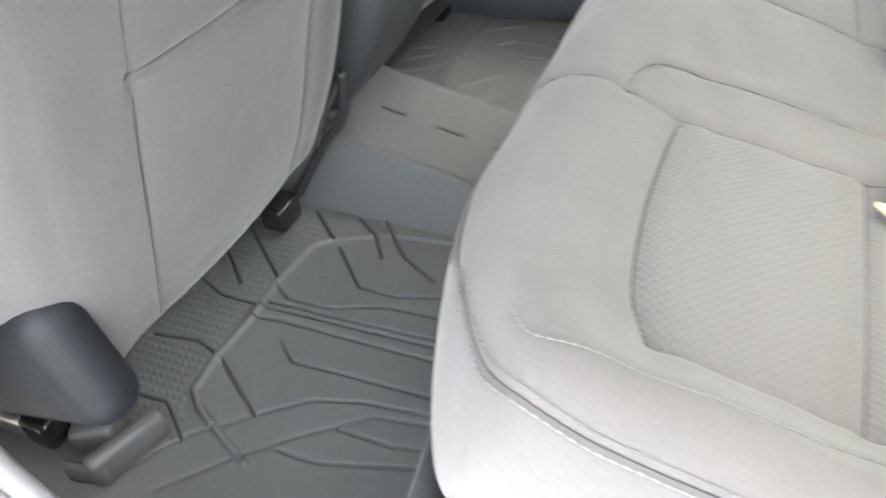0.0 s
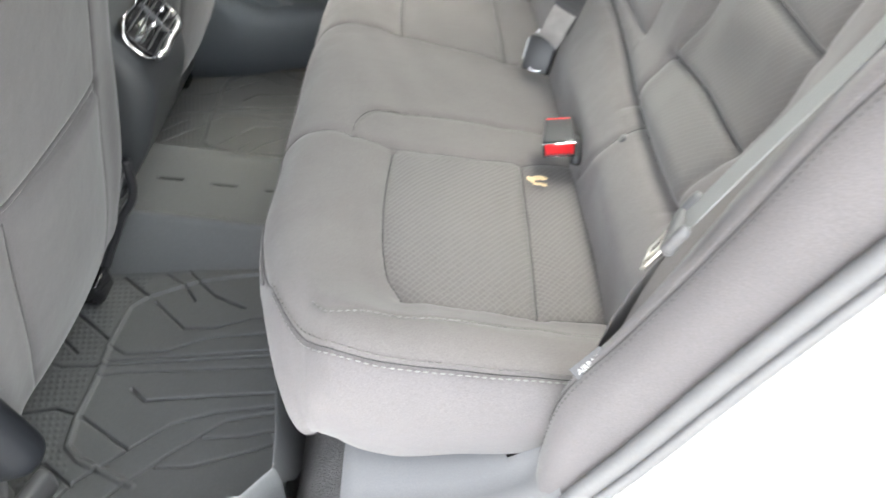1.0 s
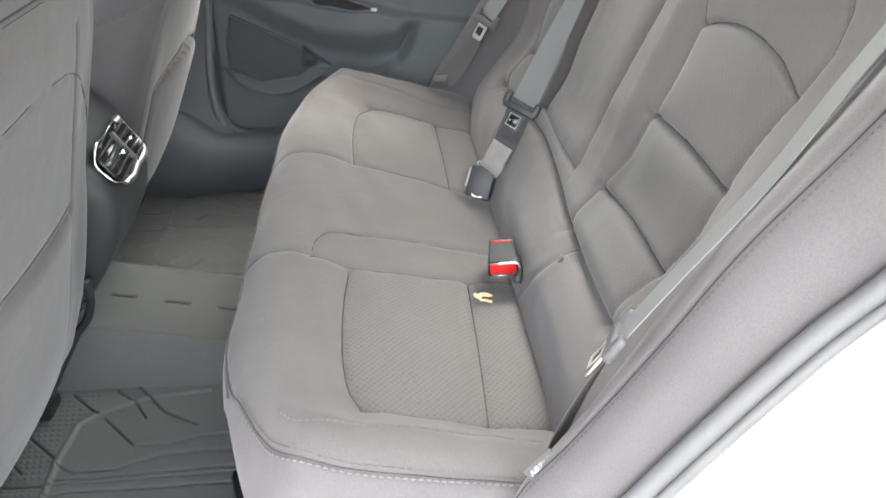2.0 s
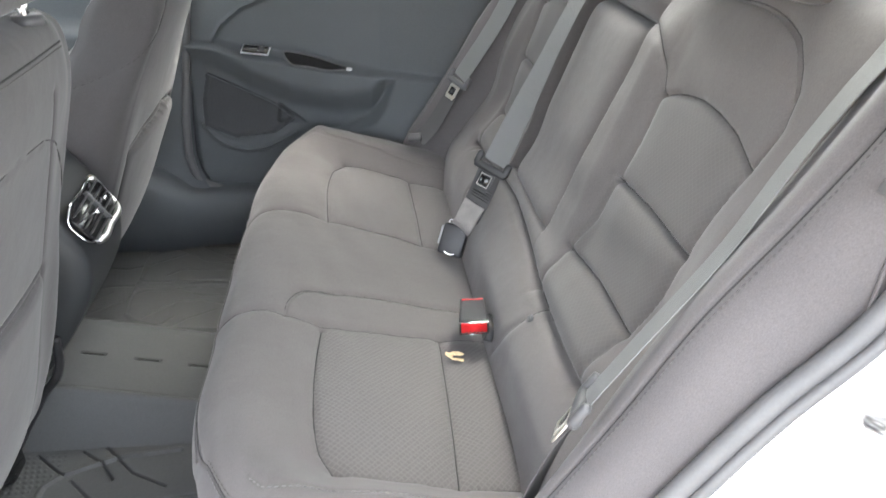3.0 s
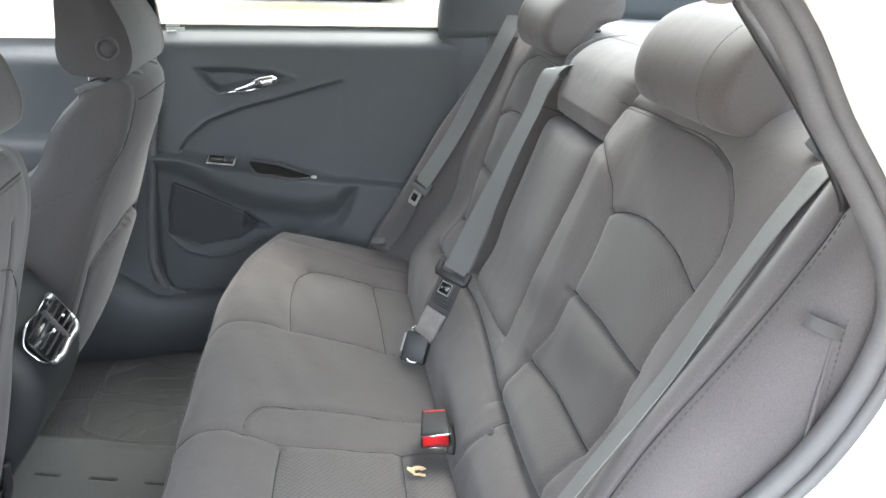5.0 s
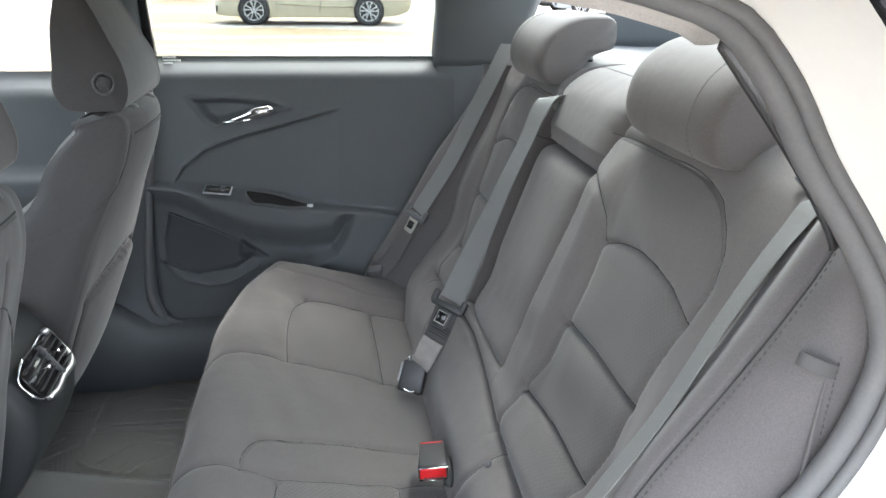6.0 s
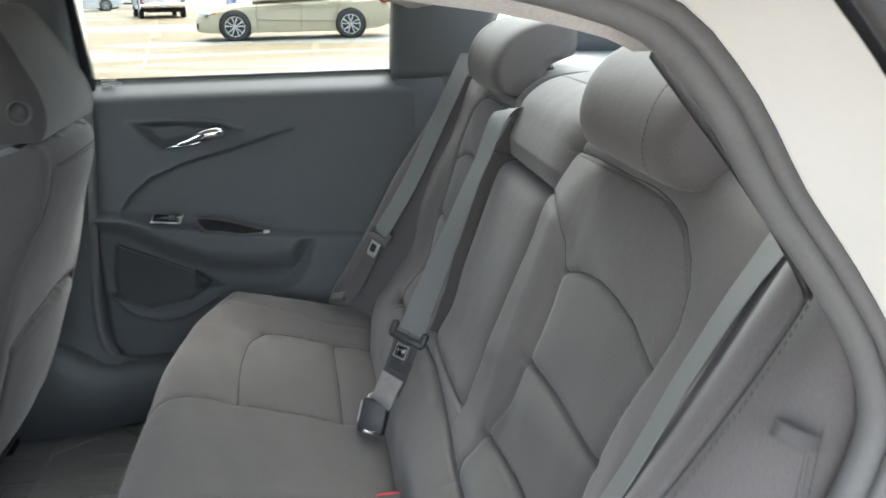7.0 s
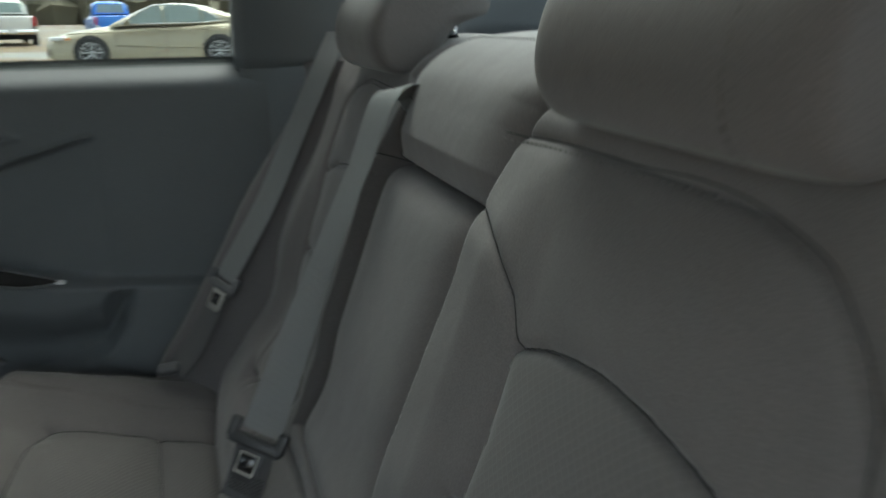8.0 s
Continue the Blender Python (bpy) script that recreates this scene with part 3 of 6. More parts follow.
def cushion_push(U, V):
    h = np.zeros(U.shape)
    for mirror in (lambda q: q, other):
        h += gully(U, V, mirror(FRONT), 0.007, 0.0075)
        h += gully(U, V, mirror(SIDE), 0.0045, 0.005)
        h += gully(U, V, mirror(BACK), 0.006, 0.006)
        h += -0.0014 * np.exp(-(near_line(U, V, mirror(SEAM_A)) / 0.0028) ** 2)
        h += -0.0018 * np.exp(-(near_line(U, V, mirror(SEAM_B)) / 0.003) ** 2)
        h += gully(U, V, mirror(SPLIT), 0.0022, 0.005)
    h += gully(U, V, ARC, 0.0025, 0.004)
    # soft crowns between the seams
    h += 0.008 * np.sin(np.clip((np.abs(V) - 0.18) / 0.28, 0, 1) * math.pi) * smoothstep(-0.0, 0.05, U) * smoothstep(0.185, 0.13, U)
    h += 0.006 * np.sin(np.clip((np.abs(V) - 0.18) / 0.28, 0, 1) * math.pi) * smoothstep(0.18, 0.22, U) * smoothstep(0.29, 0.24, U)
    h += 0.003 * np.cos(np.clip(V / 0.17, -1, 1) * math.pi / 2) * smoothstep(-0.25, -0.05, U)
    # slight wrinkles
    h += 0.0012 * np.sin(V * 31 + 3 * np.sin(U * 19)) * np.sin(U * 43 + 1.3)
    return h


bench = thing("rear_bench", "dark grey cloth rear bench cushion with embossed inserts", "car seat")
cushion = Skin(cushion_base, cushion_push)
us = np.unique(np.r_[np.linspace(-0.32, -0.20, 20), np.linspace(-0.20, 0.34, 190)])
vs = np.unique(np.r_[np.linspace(-0.66, -0.44, 80), np.linspace(-0.44, 0.44, 260), np.linspace(0.44, 0.66, 80)])
NEAR_INSERT = FRONT + [(0.177, -0.463), (0.184, -0.160), (0.10, -0.172)]
NEAR_REAR = [(0.177, -0.463), (0.34, -0.44), (0.34, -0.13), (0.205, -0.155), (0.184, -0.160)]


def cushion_region(U, V):
    r = np.zeros(U.shape, dtype=int)
    r[inside(U, V, NEAR_INSERT)] = 1
    r[inside(U, V, other(NEAR_INSERT))] = 2
    r[inside(U, V, NEAR_REAR)] = 3
    r[inside(U, V, other(NEAR_REAR))] = 4
    mid = (np.abs(V) < np.interp(U, [q[0] for q in SPLIT], [-q[1] for q in SPLIT]))
    r[mid] = 5
    side = np.abs(V) > np.interp(U, [q[0] for q in SEAM_B], [-q[1] for q in SEAM_B])
    r[side & (V < 0) & (U > -0.165)] = 6
    r[side & (V > 0) & (U > -0.165)] = 8
    r[(U <= -0.165) & ~mid] = 7
    r[(r == 0) & (V > 0)] = 9
    r[(r == 7) & (V > 0)] = 10
    return r


cushion.build(us, vs, [("cover", CLOTH, ""), ("insert", INSERT, "embossed cloth insert"), ("insert", INSERT, "embossed cloth insert"), ("rear_panel", INSERT, ""),
                       ("rear_panel", INSERT, ""), ("centre_panel", CLOTH, ""), ("side_panel", CLOTH_SIDE, ""), ("front_panel", CLOTH, ""), ("side_panel", CLOTH_SIDE, ""), ("cover", CLOTH, ""), ("front_panel", CLOTH, "")], bench, cushion_region)


def seam_path(skin, line, n=120, lift=0.001, shift=(0, 0)):
    q = curve_points([(u + shift[0], v + shift[1], 0) for u, v in line], n)
    return skin.at(q[:, 0], q[:, 1], lift)


for line, r in ((FRONT, 0.0011), (SIDE, 0.0010), (BACK, 0.0011), (SPLIT, 0.0005), (SEAM_B, 0.0006)):
    for mirror in (lambda q: q, other):
        tube("seam", seam_path(cushion, mirror(line), 90, lift=0.0004), r, SEAM_DARK, bench, sides=5)
tube("piping", seam_path(cushion, [(-0.158, -0.44), (-0.160, -0.2), (-0.160, 0.2), (-0.158, 0.44)], 120, lift=0.0012), 0.0016, CLOTH_SIDE, bench, sides=6)
tube("seam", seam_path(cushion, ARC, 90, lift=-0.0002), 0.0010, SEAM_DARK, bench, sides=5)
for mirror in (lambda q: q, other):
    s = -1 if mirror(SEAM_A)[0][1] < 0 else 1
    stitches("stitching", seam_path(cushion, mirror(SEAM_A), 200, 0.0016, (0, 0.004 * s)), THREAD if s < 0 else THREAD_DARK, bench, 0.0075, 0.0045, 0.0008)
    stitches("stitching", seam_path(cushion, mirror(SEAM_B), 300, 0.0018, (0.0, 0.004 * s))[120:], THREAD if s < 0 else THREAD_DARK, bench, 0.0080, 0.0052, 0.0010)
    stitches("stitching", seam_path(cushion, mirror(SEAM_B), 300, 0.0016, (0.003, -0.004 * s))[120:], THREAD_DARK, bench)
stitches("stitching", seam_path(cushion, ARC, shift=(0.004, -0.004)), THREAD_DARK, bench)
stitches("stitching", seam_path(cushion, SPLIT_FAR, shift=(0, -0.006))[40:], THREAD_DARK, bench)

# ---- rear backrest ----
BACKREST = [(0.44, 0.232, 0.44), (0.50, 0.245, 0.50), (0.57, 0.268, 0.57), (0.642, 0.300, 0.642), (0.69, 0.333, 0.69), (0.715, 0.356, 0.715), (0.74, 0.375, 0.74), (0.842, 0.411, 0.842),
            (0.956, 0.452, 0.956), (1.03, 0.478, 1.03), (1.09, 0.498, 1.084), (1.13, 0.516, 1.116), (1.17, 0.546, 1.138), (1.22, 0.595, 1.148), (1.28, 0.655, 1.146), (1.34, 0.69, 1.11)]


def back_base(U, V):
    p = spline(BACKREST, U)
    return np.stack([p[..., 0], V, p[..., 1]], -1)


B_TOP = [(1.093, -0.094), (1.098, -0.150), (1.100, -0.25), (1.097, -0.370), (1.084, -0.408), (1.060, -0.434), (1.036, -0.451), (1.002, -0.460), (0.965, -0.452), (0.90, -0.436), (0.849, -0.429), (0.80, -0.428), (0.735, -0.41), (0.66, -0.40)]
B_INNER = [(1.034, -0.112), (1.014, -0.16), (0.99, -0.192), (0.962, -0.210), (0.90, -0.214), (0.845, -0.210), (0.78, -0.20), (0.727, -0.182), (0.66, -0.18)]
B_ARC = [(0.962, -0.210), (0.974, -0.243), (0.983, -0.30), (0.982, -0.345), (0.975, -0.395), (0.957, -0.446)]
B_LOW = [(0.845, -0.20), (0.850, -0.30), (0.849, -0.429)]
B_LOWER = [(0.727, -0.178), (0.736, -0.29), (0.735, -0.41)]
B_ROLL = [(0.551, -0.189), (0.591, -0.214), (0.620, -0.228), (0.643, -0.234), (0.664, -0.233)]
EDGE = [(0.44, 0.085), (0.66, 0.088), (0.70, 0.091), (0.79, 0.098), (0.90, 0.113), (0.97, 0.117), (1.035, 0.118), (1.07, 0.118), (1.095, 0.121), (1.119, 0.138), (1.135, 0.168), (1.15, 0.18), (1.34, 0.18)]
EDGE_FAR = [(0.44, 0.185), (1.09, 0.185), (1.12, 0.20), (1.34, 0.20)]


B_CREASE = [(0.664, -0.42), (0.664, -0.34), (0.664, -0.26), (0.668, -0.18), (0.676, -0.09), (0.684, 0.0), (0.688, 0.10), (0.684, 0.20), (0.672, 0.30), (0.664, 0.43)]


def far(line):
    """The same seam on the narrower far seat."""
    return [(u, 0.06 - 0.88 * v) for u, v in line]


def middle_edges(U):
    return (np.interp(U, [q[0] for q in EDGE], [-q[1] for q in EDGE]), np.interp(U, [q[0] for q in EDGE_FAR], [q[1] for q in EDGE_FAR]))


def back_push(U, V):
    a = np.where(V < 0, -V, (V - 0.06) / 0.88)
    W = -np.maximum(a, 0.0)
    h = gully(U, W, B_TOP, 0.0045, 0.005) + gully(U, W, B_INNER, 0.0035, 0.005) + crease_line(U, W, B_ARC, 0.0055, 0.006)
    h += crease_line(U, W, B_LOW, 0.008, 0.006) + crease_line(U, W, B_LOWER, 0.008, 0.006) + gully(U, W, B_ROLL, 0.003, 0.004)
    lo, hi = middle_edges(U)
    # inner and outer wings stand proud, insert blocks are padded
    wing = smoothstep(0.07, 0.09, a) * (1 - smoothstep(0.15, 0.22, a))
    h += 0.016 * wing * smoothstep(0.70, 0.76, U) * smoothstep(1.10, 1.0, U)
    h += 0.020 * smoothstep(0.43, 0.50, a) * (1 - smoothstep(0.55, 0.61, a)) * smoothstep(0.66, 0.80, U) * smoothstep(1.02, 0.86, U)
    span = np.clip((a - 0.19) / 0.25, 0, 1)
    for u0, u1, amp in ((0.735, 0.848, 0.005), (0.848, 0.978, 0.004), (0.66, 0.735, 0.005)):
        h += amp * np.sin(np.clip((U - u0) / (u1 - u0), 0, 1) ** 1.8 * math.pi) ** 0.7 * smoothstep(0, 0.3, span) * smoothstep(1, 0.7, span)
    h += 0.006 * np.sin(span * math.pi) * smoothstep(0.98, 1.02, U) * smoothstep(1.10, 1.05, U)
    h += 0.0010 * np.sin(V * 37 + 2.5 * np.sin(U * 15)) * np.sin(U * 33 + 0.7)
    # middle: recess for the armrest below, padded centre above
    mid = smoothstep(lo - 0.001, lo + 0.0025, V) * smoothstep(hi + 0.001, hi - 0.0025, V)
    mid = mid * smoothstep(0.665, 0.715, U)
    t = np.clip((V - lo) / (hi - lo), 0, 1)
    recess = -0.034 * smoothstep(0.705, 0.715, U) * smoothstep(1.030, 1.024, U)
    round_side = 1 - np.abs(2 * t - 1) ** 7
    pad = smoothstep(1.024, 1.032, U) * (-0.018 + 0.026 * np.sqrt(np.clip((U - 1.026) / 0.03, 0, 1)) * round_side)
    crease = gully(U, V, B_CREASE, 0.016, 0.009) + 0.010 * np.exp(-((U - 0.605) / 0.035) ** 2) * (1 - smoothstep(0.45, 0.60, np.abs(V)))
    return h * (1 - mid) + mid * (recess + pad) + crease


backrest = thing("rear_seat_back", "dark grey cloth rear seat backrest with two headrests", "car seat back")
back = Skin(back_base, back_push)
BLOCK_UP = B_ARC + [(0.849, -0.429), (0.850, -0.30), (0.845, -0.210), (0.90, -0.214)]
BLOCK_MID = [(0.845, -0.203), (0.850, -0.30), (0.849, -0.429), (0.80, -0.428), (0.735, -0.41), (0.736, -0.29), (0.727, -0.178), (0.78, -0.19)]
BLOCK_LOW = [(0.727, -0.178), (0.736, -0.29), (0.735, -0.41), (0.664, -0.41), (0.664, -0.34), (0.657, -0.26), (0.648, -0.20)]
ROLL = [(0.44, -0.62), (0.66, -0.62), (0.664, -0.42), (0.664, -0.34), (0.657, -0.26), (0.648, -0.22), (0.63, -0.18), (0.60, -0.15), (0.44, -0.15)]
UPPER = [(0.962, -0.210), (0.974, -0.243), (0.983, -0.30), (0.982, -0.345), (0.975, -0.395), (0.957, -0.446), (1.002, -0.460), (1.036, -0.451), (1.060, -0.434), (1.084, -0.408), (1.097, -0.370), (1.100, -0.25), (1.098, -0.15), (1.093, -0.1), (1.033, -0.112), (0.99, -0.192)]


def back_region(U, V):
    r = np.zeros(U.shape, dtype=int)
    for k, poly in ((1, BLOCK_UP), (3, BLOCK_MID), (5, BLOCK_LOW), (7, UPPER), (9, ROLL)):
        r[inside(U, V, poly)] = k
        r[inside(U, V, far(poly))] = k + 1
    lo, hi = middle_edges(U)
    mid = (V > lo + 0.003) & (V < hi - 0.003)
    r[mid & (U < 1.027) & (U > 0.70)] = 11
    r[mid & (U >= 1.027)] = 12
    return r


us = np.unique(np.r_[np.linspace(0.44, 0.66, 40), np.linspace(0.66, 1.0, 140), np.linspace(1.0, 1.16, 90), np.linspace(1.16, 1.34, 24)])
vs = np.unique(np.r_[np.linspace(-0.605, -0.19, 150), np.linspace(-0.19, -0.075, 90), np.linspace(-0.075, 0.17, 60), np.linspace(0.17, 0.21, 34), np.linspace(0.21, 0.605, 140)])
back.build(us, vs, [("cover", CLOTH, ""), ("insert", INSERT_BACK, "embossed cloth insert"), ("insert", INSERT_BACK, "embossed cloth insert"), ("insert", INSERT_BACK, "embossed cloth insert"),
                    ("insert", INSERT_BACK, "embossed cloth insert"), ("lower_insert", INSERT_BACK, ""), ("lower_insert", INSERT_BACK, ""), ("upper_panel", CLOTH, ""), ("upper_panel", CLOTH, ""),
                    ("lower_roll", CLOTH, ""), ("lower_roll", CLOTH, ""), ("recess", CLOTH, ""), ("centre_pad", CLOTH, "")], backrest, back_region)


def arm_push(U, V):
    s, t = (U - 0.862) / 0.160, (V - 0.044) / 0.132
    return -0.036 + 0.042 * np.sqrt(np.clip((1 - np.abs(s) ** 14) * (1 - np.abs(t) ** 9), 0, 1)) + 0.004 * (1 - t * t)


bend = np.sin(np.linspace(-1, 1, 60) * math.pi / 2)
Skin(back_base, arm_push).build(0.862 + 0.160 * bend, 0.044 + 0.132 * bend, [("armrest", CLOTH, "fold-down centre armrest")], backrest)
for line, r in ((B_TOP[:9], 0.0007), (B_INNER[:4], 0.0008), (B_ARC, 0.0011), (B_LOW, 0.0013), (B_LOWER, 0.0013), (B_ROLL, 0.0009)):
    for mirror in (lambda q: q, far):
        tube("seam", seam_path(back, mirror(line), 90, lift=0.0003), r, SEAM_DARK, backrest, sides=5)
for mirror in (lambda q: q, far):
    stitches("stitching", seam_path(back, mirror(B_TOP[:9]), 240, 0.0008, (-0.006, 0)), THREAD_DARK, backrest, 0.007, 0.0045, 0.0008)
tube("seam", seam_path(back, B_CREASE[2:8], 120, lift=0.0003), 0.0013, SEAM_DARK, backrest, sides=5)
stitches("stitching", seam_path(back, [(1.19, -0.16), (1.19, 0.16)], 60), THREAD_DARK, backrest, 0.007, 0.0045, 0.0008)


def ellipsoid_rest(cy, parent, width, prof, n=3.6, mat=None, name="headrest", taper=0.0, least=0.35):
    """A headrest: its side profile swept across, thinning towards both ends."""
    pr = curve_points([(x, 0, z) for x, z in prof], 72, closed=True)
    c = pr.mean(0)
    rows, m = [], 33
    for i in range(m):
        g = -1 + 2 * i / (m - 1)
        g = math.sin(g * math.pi / 2)
        k = max(1 - abs(g) ** n, 0.0) ** (1 / n)
        r = c + (pr - c) * (least + (1 - least) * k) if abs(g) < 0.9999 else c + (pr - c) * 0.0005
        r = r + np.array((0.018 * (1 - k), cy + g * width / 2, -0.004 * (1 - k)))
        up = np.clip((r[:, 2] - pr[:, 2].min()) / np.ptp(pr[:, 2]), 0, 1)
        r[:, 1] = cy + (r[:, 1] - cy) * (1 - taper * up)
        rows.append(r)
    return loft(name, rows, mat or CLOTH, parent, closed=True), pr, c


REST = [(0.524, 1.116), (0.500, 1.108), (0.482, 1.114), (0.470, 1.136), (0.471, 1.165), (0.482, 1.192), (0.506, 1.216), (0.540, 1.230), (0.578, 1.233), (0.600, 1.231), (0.609, 1.224), (0.611, 1.212), (0.609, 1.184), (0.605, 1.177), (0.594, 1.173), (0.565, 1.162), (0.542, 1.136)]
for s, off in ((-1, 0.298), (1, 0.326)):
    rest, pr, c = ellipsoid_rest(s * off, backrest, 0.236, REST, 6.5, least=0.74)
    rest.name = "headrest"
    for dy in (-0.055, 0.055):
        tube("post", [(0.577, s * off + dy, 1.12), (0.58, s * off + dy, 1.19)], 0.0055, CHROME, rest, "chrome headrest post")
        cap = bmesh.new()
        bmesh.ops.create_cone(cap, cap_ends=True, segments=24, radius1=0.017, radius2=0.013, depth=0.010, matrix=Matrix.Translation((0.577, s * off + dy, 1.152)))
        part("collar", cap, GLOSS, rest)
    for g in (s * 0.60,):
        k = (1 - abs(g) ** 6.5) ** (1 / 6.5)
        ring = c + (pr - c) * (0.74 + 0.26 * k) * 1.006
        ring = ring + np.array((0.018 * (1 - k), s * off + g * 0.118, -0.004 * (1 - k)))
        stitches("stitching", np.vstack([ring[2:48]]), THREAD_DARK, rest, 0.006, 0.004, 0.0005)

# marker buttons on the lower roll
for y in (-0.243, 0.139):
    p0, p1 = back.at(0.645, y), back.at(0.645, y, 0.0012)
    cap = bmesh.new()
    q = (Vector(p1) - Vector(p0)).to_track_quat("Z", "Y").to_matrix().to_4x4()
    bmesh.ops.create_cone(cap, cap_ends=True, segments=20, radius1=0.0065, radius2=0.0055, depth=0.003, matrix=Matrix.Translation(p1) @ q)
    btn = part("marker_button", cap, PLASTIC_GREY, backrest, "small round grey anchor marker button")
    ring = [Vector(p1) + q.to_3x3() @ Vector((0.0032 * math.cos(g), 0.0032 * math.sin(g), 0.0014)) for g in np.linspace(0, 2 * math.pi, 16, endpoint=False)]
    tube("emblem", ring, 0.0007, THREAD, btn, closed=True, sides=4)

# parcel shelf
shelf = thing("parcel_shelf", "dark grey parcel shelf behind the rear seat", "parcel shelf", kind="structure")
Skin(lambda U, V: np.stack([U, V, 1.138 + 0.012 * np.sin(np.clip((U - 0.66) / 0.6, 0, 1) * math.pi) * (1 - (V / 0.7) ** 2)], -1)).build(np.linspace(0.635, 1.32, 30), np.linspace(-0.68, 0.72, 40), [("panel", DOOR_SOFT, "")], shelf)
part("anchor_cover", block((0.018, 0.05, 0.010), (0.642, 0.079, 1.153), basis((0.8, 0.5, 0), (0, 1, 0), (0, 0, 1)), 0.003), GLOSS, shelf)
for yy in (0.38, -0.38):
    part("speaker_grille", prism([(0.09 * math.cos(g) * 1.2, 0.09 * math.sin(g)) for g in np.linspace(0, 2 * math.pi, 40, endpoint=False)], 0.006, 0.003, Matrix.Translation((0.88, yy, 1.146))), DOOR_PLASTIC, shelf)

# ---- seat belts ----
def tongue(parent, at, along, face, name="tongue", mat=None):
    """Latch plate: grey plastic bar across the webbing, steel tip below. along: towards the tip."""
    m = Matrix.Translation(at) @ basis(Vector(along).cross(Vector(face)), along, face).to_4x4()
    # local x across the belt, y: z cross x, z along the face
    flip = 1 if (m.to_3x3() @ Vector((0, 1, 0))).dot(Vector(along)) > 0 else -1
    ob = part(name, block((0.066, 0.015, 0.012), (0, 0, 0), None, 0.005, 3), mat or PLASTIC_GREY, parent, "plastic belt latch plate")
    ob.data.transform(m)
    for sx in (-1, 1):
        w = part("wing", block((0.013, 0.026, 0.010), (sx * 0.029, -0.010 * flip, 0.001), None, 0.0045, 3), mat or PLASTIC_GREY, ob)
        w.data.transform(m)
    tip = prism([(-0.0150, 0.0), (0.0150, 0.0), (0.0150, 0.028 * flip), (0.012, 0.036 * flip), (-0.012, 0.036 * flip), (-0.0150, 0.028 * flip)], 0.0026, 0.0008)
    bmesh.ops.translate(tip, vec=(0, 0.006 * flip, -0.001), verts=tip.verts)
    t = part("tip", tip, LATCH if mat is None else mat, ob, "latch tip")
    t.data.transform(m)
    frame_pts = [(-0.0105, 0.012 * flip, 0.003), (0.0105, 0.012 * flip, 0.003), (0.0105, 0.034 * flip, 0.003), (-0.0105, 0.034 * flip, 0.003)]
    slot = part("slot", block((0.017, 0.018, 0.0012), (0, 0.023 * flip, 0.0022), None, 0.0004, 1), GLOSS, t)
    slot.data.transform(m)
    rim = tube("rim", [m @ Vector(q) for q in frame_pts], 0.0012, LATCH, t, closed=True, sides=6)
    return ob


# belt by the open doorway
belt = thing("seat_belt", "grey webbing seat belt hanging by the open doorway", "seat belt", "seat belts")
strap("webbing", [(0.545, -0.530, 1.118), (0.515, -0.535, 1.116), (0.489, -0.540, 1.090), (0.440, -0.550, 1.025), (0.38, -0.564, 0.931), (0.31, -0.578, 0.843), (0.268, -0.587, 0.79)],
      [(-0.5, 0.15, 0.85), (-0.70, 0.30, 0.65), (-0.767, 0.356, 0.53), (-0.767, 0.356, 0.53), (-0.767, 0.356, 0.53), (-0.767, 0.356, 0.52), (-0.767, 0.36, 0.52)], 0.039, WEB, belt)
tongue(belt, (0.262, -0.588, 0.783), (-0.42, 0.06, -0.9), (-0.77, 0.45, 0.45))
strap("lower_webbing", [(0.272, -0.586, 0.79), (0.255, -0.578, 0.74), (0.235, -0.575, 0.68), (0.222, -0.572, 0.62), (0.214, -0.57, 0.57)],
      [(-0.75, 0.40, 0.3), (-0.70, 0.65, 0.25), (-0.65, 0.72, 0.2), (-0.65, 0.72, 0.2), (-0.65, 0.72, 0.2)], 0.036, WEB_DARK, belt)
part("end_plate", block((0.014, 0.04, 0.03), (0.214, -0.578, 0.60), basis((1, 0, -0.3), (0, 1, 0), (-0.9, -0.3, 0.2)), 0.003), GLOSS, belt)
guide = prism([(-0.035, -0.014), (0.035, -0.014), (0.04, 0), (0.035, 0.014), (-0.035, 0.014), (-0.04, 0)], 0.006, 0.002)
gm = Matrix.Translation((0.530, -0.532, 1.118)) @ basis((0.15, 0.95, 0.2), (0, 0, 1), (-0.75, -0.4, 0.5)).to_4x4()
bmesh.ops.transform(guide, matrix=gm, verts=guide.verts)
part("guide", guide, DOOR_PLASTIC, belt)

# middle belt, clipped into its own small latch
belt = thing("middle_seat_belt", "grey webbing middle belt latched to the rear bench", "seat belt", "seat belts")
FACE = (-0.42, -0.82, 0.38)
strap("webbing", [(0.535, 0.190, 1.045), (0.508, 0.168, 1.090), (0.476, 0.146, 1.100), (0.428, 0.126, 1.02), (0.36, 0.121, 0.865), (0.307, 0.121, 0.736)],
      [(-0.5, -0.3, 0.8), (-0.7, -0.25, 0.65), (-0.85, -0.20, 0.45), (-0.84, -0.30, 0.40), (-0.66, -0.60, 0.40), FACE], 0.046, WEB, belt)
tongue(belt, (0.299, 0.120, 0.725), (-0.38, -0.05, -0.92), FACE, mat=PLASTIC)
strap("lower_webbing", [(0.300, 0.124, 0.721), (0.288, 0.123, 0.686), (0.274, 0.122, 0.652), (0.262, 0.122, 0.628)], [FACE], 0.046, WEB_DARK, belt, n=24)
lw = np.array((-0.32, -0.02, -0.75))
